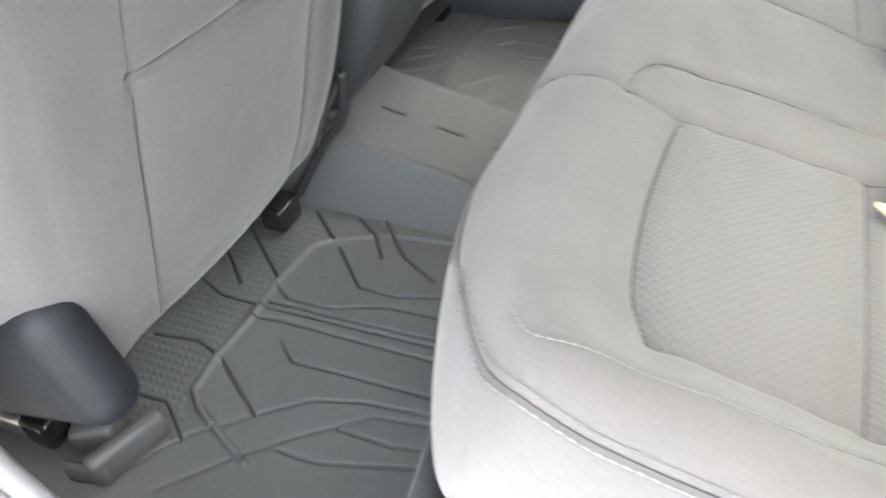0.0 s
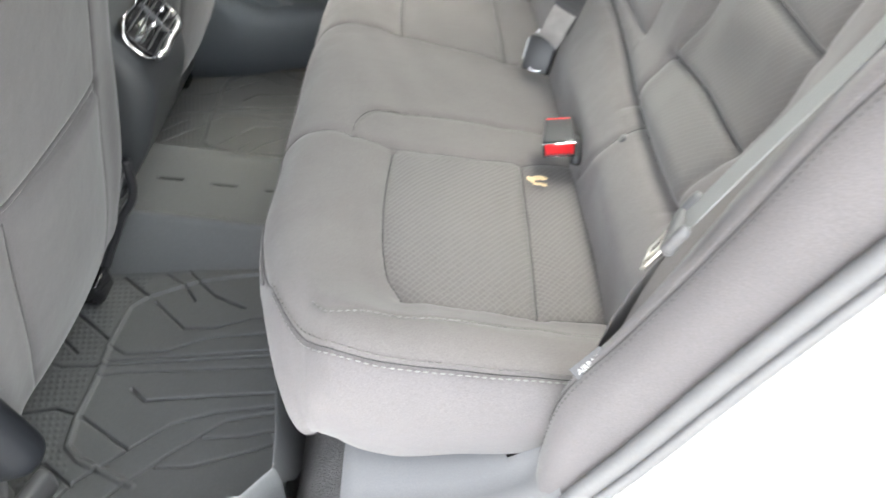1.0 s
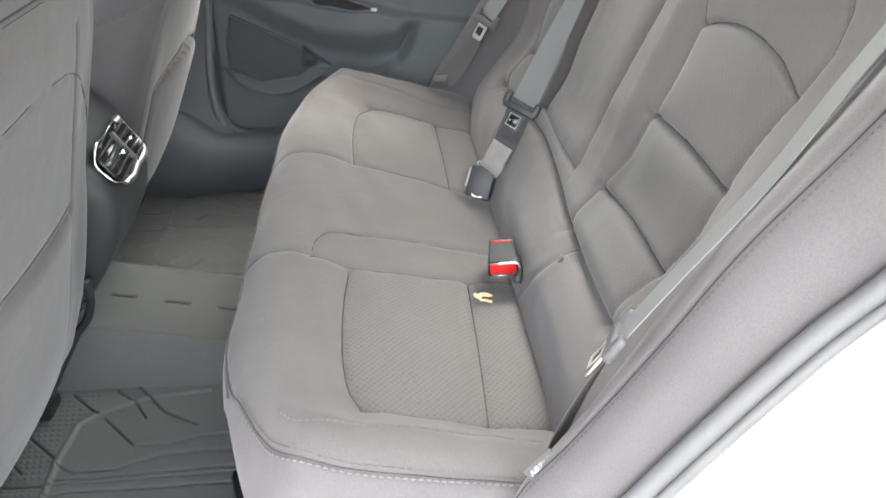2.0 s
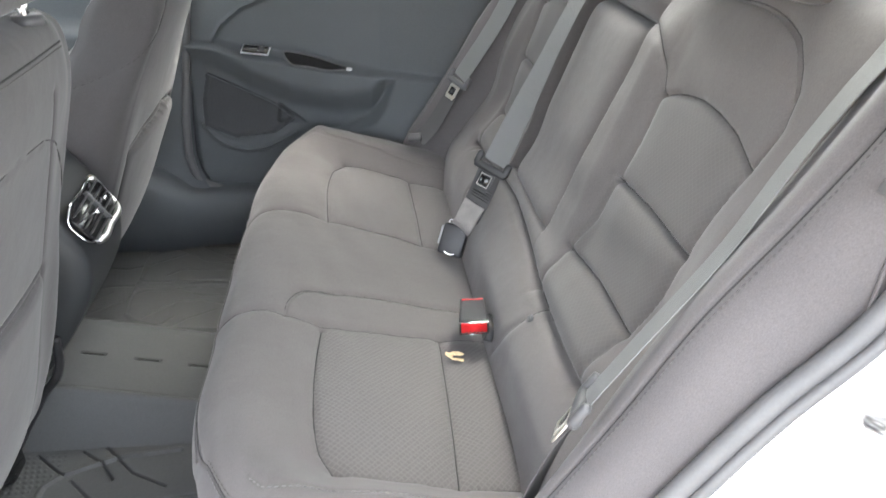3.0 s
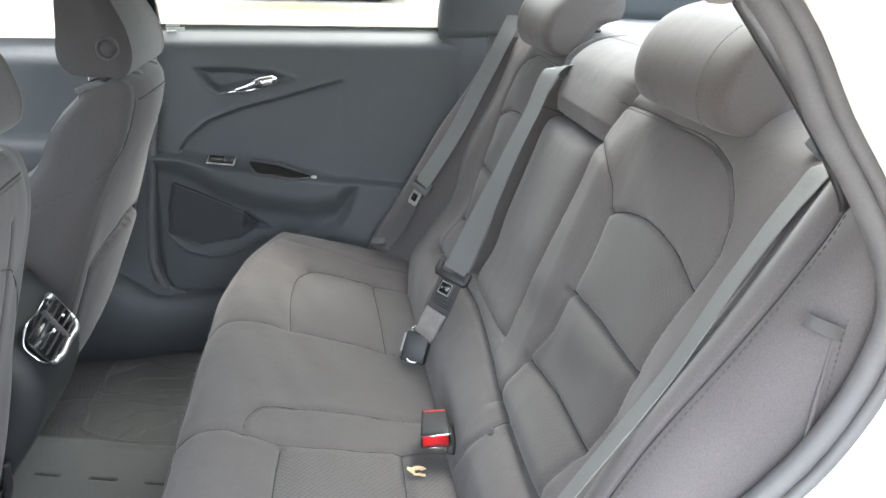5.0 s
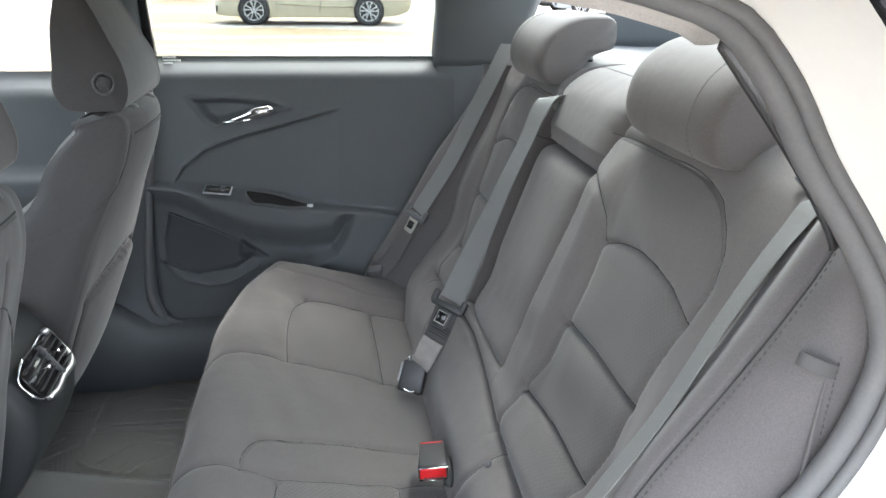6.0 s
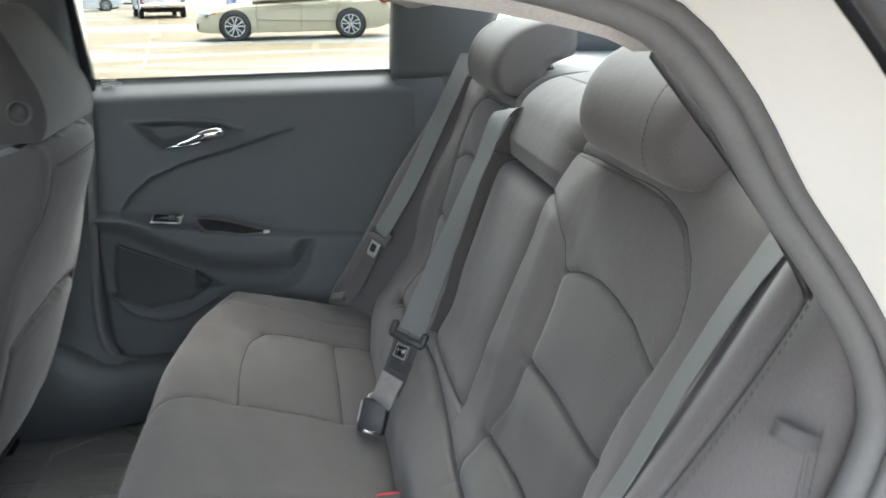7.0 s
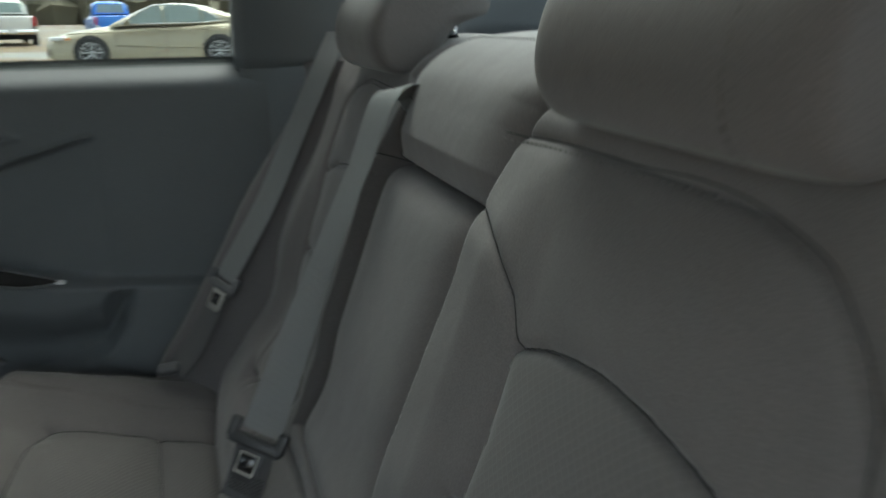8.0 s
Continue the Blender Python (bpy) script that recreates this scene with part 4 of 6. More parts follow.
for k in range(5):
    c = np.array((0.291, 0.121, 0.689)) + lw * 0.0062 * (k + 0.6) / 1.0 + np.array(FACE) * 0.003
    w = np.cross(lw, FACE)
    w /= np.linalg.norm(w)
    stitches("stitching", [c - w * 0.019, c + w * 0.019], SEAM_DARK, belt, 0.0042, 0.0034, 0.0013)
strap("loop", [(0.273, 0.115, 0.660), (0.262, 0.112, 0.640), (0.252, 0.111, 0.618), (0.248, 0.119, 0.607)], [(-0.42, -0.82, 0.38), (-0.5, -0.8, 0.3), (-0.6, -0.75, 0.1), (-0.7, -0.5, -0.4)], 0.042, WEB_PALE, belt, "worn pale webbing loop", 0.004, 24)
mm = Matrix.Translation((0.237, 0.120, 0.582)) @ basis((0.90, -0.25, -0.2), (0, 0, 1), (-0.3, -0.85, 0.42)).to_4x4()
PLATE = material("dull_metal_plate", (0.32, 0.32, 0.33), 0.5, 0.6)
latch = part("latch", block((0.048, 0.060, 0.024), (0, 0, 0), None, 0.005, 3), PLASTIC, belt, "black plastic belt latch")
latch.data.transform(mm)
edge = part("release", block((0.006, 0.036, 0.016), (-0.025, 0.004, 0.0), None, 0.002, 2), PLATE, latch, "grey metal side plate")
edge.data.transform(mm)
tube("ring", [mm @ Vector((0.016 * math.cos(g), 0.033 + 0.008 * math.sin(g), 0.008)) for g in np.linspace(0, 2 * math.pi, 20, endpoint=False)], 0.0013, CHROME, latch, closed=True)
tube("screw", [mm @ Vector((0.010 * math.cos(g), -0.023 - 0.004 * math.sin(g), 0.0125)) for g in np.linspace(0, math.pi, 10)], 0.0015, CHROME, latch)

# belt by the closed door
belt = thing("seat_belt", "grey webbing seat belt hanging by the closed door", "seat belt", "seat belts")
FACE = (-0.72, -0.55, 0.42)
strap("webbing", [(0.508, 0.590, 1.150), (0.478, 0.566, 1.101), (0.430, 0.560, 1.007), (0.375, 0.552, 0.898), (0.298, 0.556, 0.770)], [(-0.4, -0.3, 0.9), FACE, FACE, FACE, FACE], 0.046, WEB, belt)
tongue(belt, (0.292, 0.553, 0.760), (-0.42, -0.04, -0.9), FACE)
strap("lower_webbing", [(0.29, 0.557, 0.752), (0.262, 0.556, 0.70), (0.235, 0.554, 0.655), (0.205, 0.552, 0.622)], [FACE, FACE, (-0.5, -0.6, 0.6), (-0.2, -0.6, 0.7)], 0.042, WEB_DARK, belt)
part("end_plate", block((0.034, 0.020, 0.014), (0.196, 0.553, 0.628), basis((0.9, 0.1, -0.5), (0, 1, 0), (-0.3, -0.4, 0.8)), 0.004), PLASTIC_GREY, belt)


def red_buckle(at, axis, face, name, label):
    """Buckle: dark body, red press button at its end. axis: towards the button."""
    b = thing(name, label, "buckle")
    m = Matrix.Translation(at) @ basis(Vector(axis).cross(Vector(face)), axis, face).to_4x4()
    f = 1 if (m.to_3x3() @ Vector((0, 1, 0))).dot(Vector(axis)) > 0 else -1
    bm = prism([(-0.019, -0.052), (0.019, -0.052), (0.0225, 0.006), (0.0225, 0.014), (-0.0225, 0.014), (-0.0225, 0.006)], 0.024, 0.004, None, 3)
    bmesh.ops.scale(bm, vec=(1, f, 1), verts=bm.verts)
    body = part("body", bm, PLASTIC, b)
    body.data.transform(m)
    btn = prism([(-0.0195, 0.010), (0.0195, 0.010), (0.0195, 0.0175), (-0.0195, 0.0175)], 0.0185, 0.0025, Matrix.Translation((0, 0, 0.0035)), 3)
    bmesh.ops.scale(btn, vec=(1, f, 1), verts=btn.verts)
    r = part("button", btn, RED, b, "red press button")
    r.data.transform(m)
    rim = tube("rim", [m @ Vector((x, f * 0.0165, z)) for x, z in ((-0.0215, 0.0015), (0.0215, 0.0015), (0.0215, 0.023), (-0.0215, 0.023))], 0.0013, CHROME, b, closed=True, sides=6)
    for x in np.linspace(-0.012, 0.012, 5):
        g = part("mark", block((0.0028, 0.0008, 0.0018), (x, f * 0.0176, 0.0062), None, 0), TAG_INK, r, smooth=False)
        g.data.transform(m)
    red = part("top_mark", block((0.034, 0.003, 0.0012), (0, -f * 0.046, 0.0238), None, 0.0004, 1), RED, b)
    red.data.transform(m)
    tube("stalk", [m @ Vector(v) for v in ((-0.022, f * -0.03, 0.004), (-0.027, f * -0.005, -0.006), (-0.020, f * 0.012, -0.016))], 0.007, PLASTIC, b, flat=0.5)
    return b


red_buckle((0.234, -0.168, 0.580), (-0.10, -0.97, -0.02), (-0.08, 0.0, 1.0), "belt_buckle", "black belt buckle with a red button on the bench")

# torn scrap of tan paper
scrap = bmesh.new()
random.seed(5)
arc = []
for i in range(15):
    g = radians(35 + 295 * i / 14)
    inner, outer = 0.0035 + 0.002 * random.random(), 0.0095 + 0.005 * random.random()
    lift = 0.003 * random.random()
    arc.append([scrap.verts.new((r * 1.25 * math.cos(g), r * 0.85 * math.sin(g), lift + h)) for r, h in ((inner, 0.001), (outer, 0.0025))])
for (a0, a1), (b0, b1) in zip(arc, arc[1:]):
    scrap.faces.new((a0, a1, b1, b0))
q = cushion.at(0.200, -0.205, 0.0035)
bmesh.ops.transform(scrap, matrix=Matrix.Translation(q) @ Matrix.Rotation(0.28, 4, "Y"), verts=scrap.verts)
scrap_ob = tagged(part("paper_scrap", scrap, PAPER, smooth=False), "crumpled scrap of tan paper lying on the bench", "paper scrap")
scrap_ob.modifiers.new("thickness", "SOLIDIFY").thickness = 0.0012

# label on the bolster seam
TAG_GREY = cloth("grey_tag_ribbon", (0.075, 0.075, 0.078))
tag = thing("seat_tag", "small grey sewn airbag tag in the bolster seam", "tag")
tm = Matrix.Translation((0.205, -0.606, 0.643)) @ basis((0.62, -0.02, 0.78), (0, 0, 1), (-0.33, -0.78, 0.55)).to_4x4() @ Matrix.Translation((0, 0.002, 0.004))
p0 = block((0.036, 0.015, 0.0012), (0, 0, 0), None, 0.0004, 1)
bmesh.ops.transform(p0, matrix=tm, verts=p0.verts)
part("label", p0, TAG_GREY, tag, smooth=False)
word = bpy.data.curves.new("word", "FONT")
word.body, word.size, word.align_x, word.align_y, word.extrude = "AIRBAG", 0.0078, "CENTER", "CENTER", 0.0002
word.materials.append(TAG_WORD)
wob = new("word", word)
wob.parent = tag
wob.matrix_world = tm @ Matrix.Translation((0, 0, 0.001))

GRILLE = plastic("charcoal_speaker_grille", (0.045, 0.047, 0.051), 0.75, 260.0, 0.5)

# ---- far door: panel, armrest, handle, window ----
door = thing("door_1", "closed rear door with dark grey plastic panel", "car door", kind="structure")
ARM_TOP = [(-0.33, 0.822), (-0.273, 0.819), (-0.20, 0.800), (-0.10, 0.783), (0.031, 0.762), (0.15, 0.748), (0.268, 0.735), (0.42, 0.728)]
ARM_LOW = [(-0.33, 0.800), (-0.264, 0.785), (-0.186, 0.730), (-0.096, 0.690), (0.028, 0.670), (0.099, 0.680), (0.130, 0.715), (0.18, 0.720), (0.42, 0.720)]
SWOOP = [(0.12, 0.992), (0.085, 0.984), (-0.022, 0.953), (-0.116, 0.929), (-0.197, 0.898), (-0.246, 0.859), (-0.273, 0.819)]
BEZEL = [(-0.226, 1.021), (-0.130, 1.022), (-0.043, 1.014), (0.010, 0.995), (-0.10, 0.968), (-0.165, 0.955), (-0.190, 0.972)]
SPEAKER = [(-0.292, 0.748), (-0.308, 0.68), (-0.309, 0.618), (-0.239, 0.585), (-0.141, 0.600), (-0.092, 0.634), (-0.134, 0.671), (-0.20, 0.705)]
REAR_PANEL = [(0.155, 0.80), (0.138, 0.735), (0.120, 0.675), (0.098, 0.640), (0.040, 0.612), (-0.03, 0.595), (-0.09, 0.570), (-0.13, 0.44), (0.45, 0.44), (0.45, 0.80)]
NOTCH = [(-0.129, 0.677), (-0.058, 0.620), (-0.137, 0.622)]
POCKET = [(-0.315, 0.624), (-0.290, 0.590), (-0.265, 0.570), (-0.212, 0.555), (-0.167, 0.560), (-0.129, 0.577), (-0.09, 0.60)]


def door_base(U, V):
    y = 0.690 + 0.035 * smoothstep(1.055, 1.11, V) ** 1.5 - 0.012 * smoothstep(0.75, 0.45, V)
    return np.stack([U, y, V], -1)


def door_push(U, V):
    top = np.interp(U, [q[0] for q in ARM_TOP], [q[1] for q in ARM_TOP])
    low = np.interp(U, [q[0] for q in ARM_LOW], [q[1] for q in ARM_LOW])
    h = 0.040 * smoothstep(low - 0.035, low + 0.045, V) * (1 - smoothstep(top - 0.012, top + 0.002, V))
    edge = near_line(U, V, REAR_PANEL + REAR_PANEL[:1]) * np.where(inside(U, V, REAR_PANEL), 1, -1)
    h = np.maximum(h, 0.030 * smoothstep(-0.010, 0.022, edge) * (1 - smoothstep(top - 0.012, top + 0.002, V)))
    h -= np.where(inside(U, V, NOTCH), 0.016 * smoothstep(0.0, 0.008, near_line(U, V, NOTCH + NOTCH[:1])), 0)
    sw = np.interp(U, [q[0] for q in SWOOP[::-1]], [q[1] for q in SWOOP[::-1]])
    under = (V < sw) & (V > top) & (U > -0.273)
    h -= np.where(under, 0.012 * smoothstep(0, 0.012, sw - V) * smoothstep(0.14, 0.02, U) * smoothstep(0, 0.010, V - top), 0)
    h += 0.004 * np.exp(-(near_line(U, V, SWOOP) / 0.004) ** 2)
    h += 0.0035 * np.exp(-(near_line(U, V, BEZEL + BEZEL[:1]) / 0.0045) ** 2)
    h -= np.where(inside(U, V, BEZEL), 0.022 * smoothstep(0.002, 0.02, near_line(U, V, BEZEL + BEZEL[:1])), 0)
    h -= np.where(inside(U, V, SPEAKER), 0.008 * smoothstep(0.0, 0.008, near_line(U, V, SPEAKER + SPEAKER[:1])), 0)
    h += 0.005 * np.exp(-(near_line(U, V, POCKET) / 0.006) ** 2)
    h -= 0.015 * smoothstep(-0.325, -0.345, U)
    return h


skin = Skin(door_base, door_push, 1.0)


def door_region(U, V):
    r = np.zeros(U.shape, dtype=int)
    sw = np.interp(U, [q[0] for q in SWOOP[::-1]], [q[1] for q in SWOOP[::-1]])
    top = np.interp(U, [q[0] for q in ARM_TOP], [q[1] for q in ARM_TOP])
    low = np.interp(U, [q[0] for q in ARM_LOW], [q[1] for q in ARM_LOW])
    r[(V < sw) & (V > top - 0.002) & (U > -0.273) & (U < 0.12)] = 1
    r[(V <= top - 0.002) & (V > low + 0.005) & (U < 0.25)] = 2
    r[inside(U, V, SPEAKER)] = 3
    return r


skin.build(np.linspace(-0.345, 0.42, 230), np.linspace(0.465, 1.11, 210),
           [("panel", DOOR_PLASTIC, ""), ("insert", DOOR_SOFT, ""), ("armrest", DOOR_SOFT, ""), ("speaker_grille", GRILLE, "")], door, door_region)
# inner handle in its bowl
hb = curve_points([(-0.128, 0.680, 0.968), (-0.105, 0.672, 0.975), (-0.08, 0.664, 0.984), (-0.055, 0.660, 0.992), (-0.035, 0.663, 0.993), (-0.025, 0.672, 0.988)], 24)
tube("handle", hb, list(np.interp(np.linspace(0, 1, 24), (0, 0.25, 0.55, 0.85, 1), (0.003, 0.006, 0.012, 0.0115, 0.004))), CHROME, door, "chrome inner door handle", 12, flat=0.75, up=(0, 1, 0))
tube("handle_bar", [(-0.150, 0.686, 0.962), (-0.10, 0.684, 0.966), (-0.05, 0.684, 0.978)], 0.0035, CHROME, door)
# window switch
sm = Matrix.Translation((-0.168, 0.658, 0.806)) @ basis((1, 0, -0.10), (0, 1, 0), (0.05, -0.55, 0.83)).to_4x4()
sw = part("switch_bezel", prism([(-0.034, -0.013), (0.030, -0.015), (0.034, 0.011), (-0.030, 0.013)], 0.005, 0.002, sm), STEEL, door, "brushed metal switch bezel")
part("switch", prism([(-0.031, -0.0105), (0.027, -0.0125), (0.031, 0.0085), (-0.027, 0.0105)], 0.0065, 0.001, sm), GLOSS, sw)
part("rocker", prism([(0.006, -0.007), (0.018, -0.0075), (0.0185, 0.005), (0.0065, 0.005)], 0.0115, 0.002, sm), PLASTIC_GREY, sw)
# pull cup
cup = curve_points([(-0.105, 0.655, 0.802), (-0.06, 0.652, 0.800), (0.0, 0.650, 0.783), (0.045, 0.648, 0.766), (0.0, 0.640, 0.764), (-0.05, 0.640, 0.773), (-0.09, 0.642, 0.780)], 48, closed=True)
tube("pull_cup_rim", cup, 0.0022, PLASTIC_GREY, door, closed=True)
bm = bmesh.new()
f = bm.faces.new([bm.verts.new(v + np.array((0, 0.004, -0.003))) for v in cup])
part("pull_cup", bm, GLOSS, door)
part("pull_tip", block((0.014, 0.009, 0.004), (0.046, 0.645, 0.766), basis((1, 0, -0.2), (0, 1, 0), (0, -0.5, 0.85)), 0.002), STEEL, door)
tube("speaker_rim", [(x, 0.676, z) for x, z in SPEAKER], 0.0016, DOOR_PLASTIC, door, closed=True)
tube("pocket_edge", [tuple(skin.at(x, z, 0.002)) for x, z in POCKET], 0.0032, DOOR_PLASTIC, door)
# door edge strip towards the pillar
dl = curve_points([(-0.30, 0.685, 1.09), (-0.312, 0.682, 0.94), (-0.338, 0.68, 0.74), (-0.352, 0.672, 0.60), (-0.350, 0.668, 0.52), (-0.335, 0.664, 0.482), (-0.30, 0.660, 0.466), (0.40, 0.655, 0.462)], 90)
tagged(tube("weatherstrip", dl, 0.010, SEAL), "dark rubber weatherstrip along the closed rear door", "weatherstrip", kind="structure")

# window in the far door, and pillars
win = thing("window_1", "clear side window of the closed rear door", "window", kind="structure")
wpts = [(-0.292, 1.085), (0.365, 1.092), (0.385, 1.33), (-0.262, 1.36)]
pane = bmesh.new()
bmesh.ops.contextual_create(pane, geom=[pane.verts.new((x, 0.722 - 0.28 * max(z - 1.1, 0), z)) for x, z in wpts])
PRIVACY = GLASS.copy()
PRIVACY.name = "tinted_side_glass"
PRIVACY.node_tree.nodes[clear.name].inputs["Color"].default_value = (0.60, 0.62, 0.605, 1)
glass = part("pane", pane, PRIVACY, win, smooth=False)
glass.modifiers.new("thickness", "SOLIDIFY").thickness = 0.004
glass.visible_shadow = False
for k, (x0, x1) in enumerate(((-0.272, -0.242), (-0.272, -0.232), (-0.272, -0.250))):
    part("etched_mark", block((x1 - x0, 0.0008, 0.0035), ((x0 + x1) / 2, 0.714, 1.108 - 0.0065 * k), None, 0), TAG, win, smooth=False)
loft("front_frame", [[(-0.305 + dx, 0.724 + dy - 0.28 * max(z - 1.1, 0), z) for z in np.linspace(1.08, 1.36, 8)] for dx, dy in ((0.018, 0.004), (0.018, -0.014), (-0.02, -0.02), (-0.075, -0.03))], GLOSS, win, thick=0.004)
# rear pillar of the far side, with its inner cover
zs = np.linspace(1.085, 1.36, 12)
cover = [[(0.352 + 0.03 * (z - 1.1), 0.735 - 0.25 * max(z - 1.1, 0), z) for z in zs], [(0.356 + 0.03 * (z - 1.1), 0.708 - 0.25 * max(z - 1.1, 0), z) for z in zs],
         [(0.375 + 0.05 * (z - 1.1), 0.698 - 0.25 * max(z - 1.1, 0), z) for z in zs], [(0.46 + 0.10 * (z - 1.1), 0.688 - 0.25 * max(z - 1.1, 0), z) for z in zs],
         [(0.525 + 0.30 * (z - 1.1), 0.672 - 0.25 * max(z - 1.1, 0), z) for z in zs], [(0.548 + 0.32 * (z - 1.1), 0.690 - 0.25 * max(z - 1.1, 0), z) for z in zs]]
tagged(loft("rear_pillar", cover, DOOR_SOFT, thick=0.004), "dark grey covered rear pillar behind the far window", "pillar", kind="structure")
rows = [[(0.36, 0.70, z) for z in (0.45, 0.8, 1.09)], [(0.42, 0.69, z) for z in (0.45, 0.8, 1.09)], [(0.56, 0.675, z) for z in (0.45, 0.8, 1.10)], [(0.76, 0.68, z) for z in (0.45, 0.8, 1.14)], [(1.3, 0.66, z) for z in (0.45, 0.8, 1.14)]]
tagged(loft("quarter_panel", rows, DOOR_SOFT, thick=0.006), "dark grey inner quarter panel", "trim panel", kind="structure")
rows = [[(0.735 + 0.25 * (z - 1.1), 0.70 - 0.2 * (z - 1.1), z) for z in np.linspace(1.12, 1.34, 6)], [(0.80, 0.69 - 0.2 * (z - 1.1), z) for z in np.linspace(1.12, 1.34, 6)], [(1.35, 0.60 - 0.2 * (z - 1.1), z) for z in np.linspace(1.12, 1.30, 6)]]
tagged(loft("rear_quarter", rows, DOOR_SOFT, thick=0.006), "dark grey inner cover beside the rear window", "trim panel", kind="structure")
tagged(loft("far_body_side", [[(x, 0.80, z) for x in np.linspace(-1.4, 1.4, 12)] for z in (0.25, 0.6, 1.05)], PAINT, thick=0.01), "white painted far side of the car", "car body", kind="structure")

# the rest of the body, which closes the cabin: front door, quarter, dashboard, windscreen
near_door = thing("door_4", "closed white front driver's door with dark inner panel", "car door", kind="structure")
near_rows = [[(x, y, z) for x in np.linspace(-1.55, -0.66, 14)] for y, z in ((-0.77, 0.24), (-0.80, 0.40), (-0.815, 0.65), (-0.805, 0.90), (-0.77, 1.06))]
loft("outer_skin", near_rows, PAINT, near_door, thick=0.01)
near_rows = [[(x, y, z) for x in np.linspace(-1.5, -0.66, 14)] for y, z in ((-0.70, 0.42), (-0.71, 0.60), (-0.69, 0.74), (-0.66, 0.80), (-0.69, 0.84), (-0.72, 1.00), (-0.75, 1.07))]
loft("inner_panel", near_rows, DOOR_PLASTIC, near_door, thick=0.006)
near_rows = [[(x, y, z) for x in np.linspace(0.70, 1.45, 12)] for y, z in ((-0.76, 0.30), (-0.80, 0.50), (-0.81, 0.80), (-0.78, 1.08), (-0.70, 1.14))]
tagged(loft("near_body_side", near_rows, PAINT, thick=0.01), "white painted rear quarter of the car", "car body", kind="structure")
dash_rows = [[(x, y, z) for y in np.linspace(-0.70, 0.70, 24)] for x, z in ((-1.50, 0.26), (-1.46, 0.45), (-1.30, 0.62), (-1.20, 0.74), (-1.18, 0.90), (-1.26, 0.98), (-1.60, 1.00))]
tagged(loft("dashboard", dash_rows, CONSOLE, thick=0.01), "dark grey dashboard and front bulkhead", "dashboard", kind="structure")
screen_rows = [[(-1.62 + 0.66 * f, y * (1 - 0.14 * f), 1.00 + 0.40 * f) for y in np.linspace(-0.70, 0.70, 12)] for f in np.linspace(0, 1, 8)]
tagged(loft("windscreen", screen_rows, GLASS, thick=0.005), "sloping windscreen glass", "window", kind="structure").visible_shadow = False
tail_rows = [[(x, y, z) for y in np.linspace(-0.76, 0.78, 14)] for x, z in ((1.36, 1.14), (1.42, 1.10), (1.46, 0.90), (1.45, 0.30))]
tagged(loft("tail_panel", tail_rows, PAINT, thick=0.01), "white painted tail of the car", "car body", kind="structure")

# far door sill and middle pillar base
rows = []
for y, z in ((0.70, 0.462), (0.675, 0.466), (0.64, 0.466), (0.622, 0.458), (0.612, 0.43), (0.605, 0.33)):
    rows.append([(x, y - 0.03 * smoothstep(-0.28, -0.42, np.array(x)), z + 0.06 * float(smoothstep(-0.33, -0.45, np.array(x))) * (z > 0.4)) for x in np.linspace(-0.60, 0.20, 30)])
tagged(loft("sill_trim", rows, DOOR_PLASTIC, thick=0.003), "dark grey plastic sill trim below the closed door", "sill trim", kind="structure")
rows = []
for x, dy in ((-0.345, 0.012), (-0.352, -0.008), (-0.375, -0.022), (-0.43, -0.026), (-0.47, -0.012), (-0.48, 0.02)):
    rows.append([(x + 0.12 * (z - 0.5) * 0.5 + (0.05 if x > -0.36 else -0.07) * math.exp(-((z - 0.44) / 0.06) ** 2), 0.69 + dy - 0.20 * max(z - 1.1, 0) - 0.05 * math.exp(-((z - 0.44) / 0.05) ** 2), z) for z in np.linspace(0.44, 1.36, 40)])
tagged(loft("middle_pillar", rows, DOOR_PLASTIC, thick=0.004), "dark grey covered middle pillar with flared base", "pillar", kind="structure")
# front door beyond the middle pillar
fdoor = thing("door_2", "closed front passenger door with dark grey panel", "car door", kind="structure")
Skin(lambda U, V: np.stack([U, 0.71 + 0.03 * smoothstep(1.02, 1.07, V), V], -1), lambda U, V: 0.04 * smoothstep(0.72, 0.80, V) * (1 - smoothstep(0.84, 0.86, V)) + 0.003 * np.sin(U * 30) * smoothstep(0.9, 1.0, V)).build(
    np.linspace(-1.45, -0.455, 60), np.linspace(0.40, 1.075, 60), [("panel", DOOR_PLASTIC, "")], fdoor)

# ---- front seats ----
SEAT_U = [(0.38, 0.47, -0.10), (0.44, 0.474, -0.03), (0.485, 0.490, -0.006), (0.53, 0.53, 0.0), (0.70, 0.70, 0.0), (0.90, 0.90, 0.0), (1.0, 1.0, 0.0), (1.03, 1.028, -0.005), (1.06, 1.050, -0.014), (1.10, 1.064, -0.036), (1.15, 1.062, -0.062), (1.19, 1.042, -0.085)]
SEAT_W = [(0.38, 0.19), (0.47, 0.185), (0.55, 0.195), (0.70, 0.20), (0.83, 0.20), (0.88, 0.20), (0.93, 0.200), (0.99, 0.193), (1.04, 0.178), (1.10, 0.158), (1.19, 0.148)]


SIDE_DEEP = [(0.38, 0.16), (0.70, 0.162), (0.85, 0.13), (0.95, 0.081), (1.05, 0.062), (1.19, 0.062)]
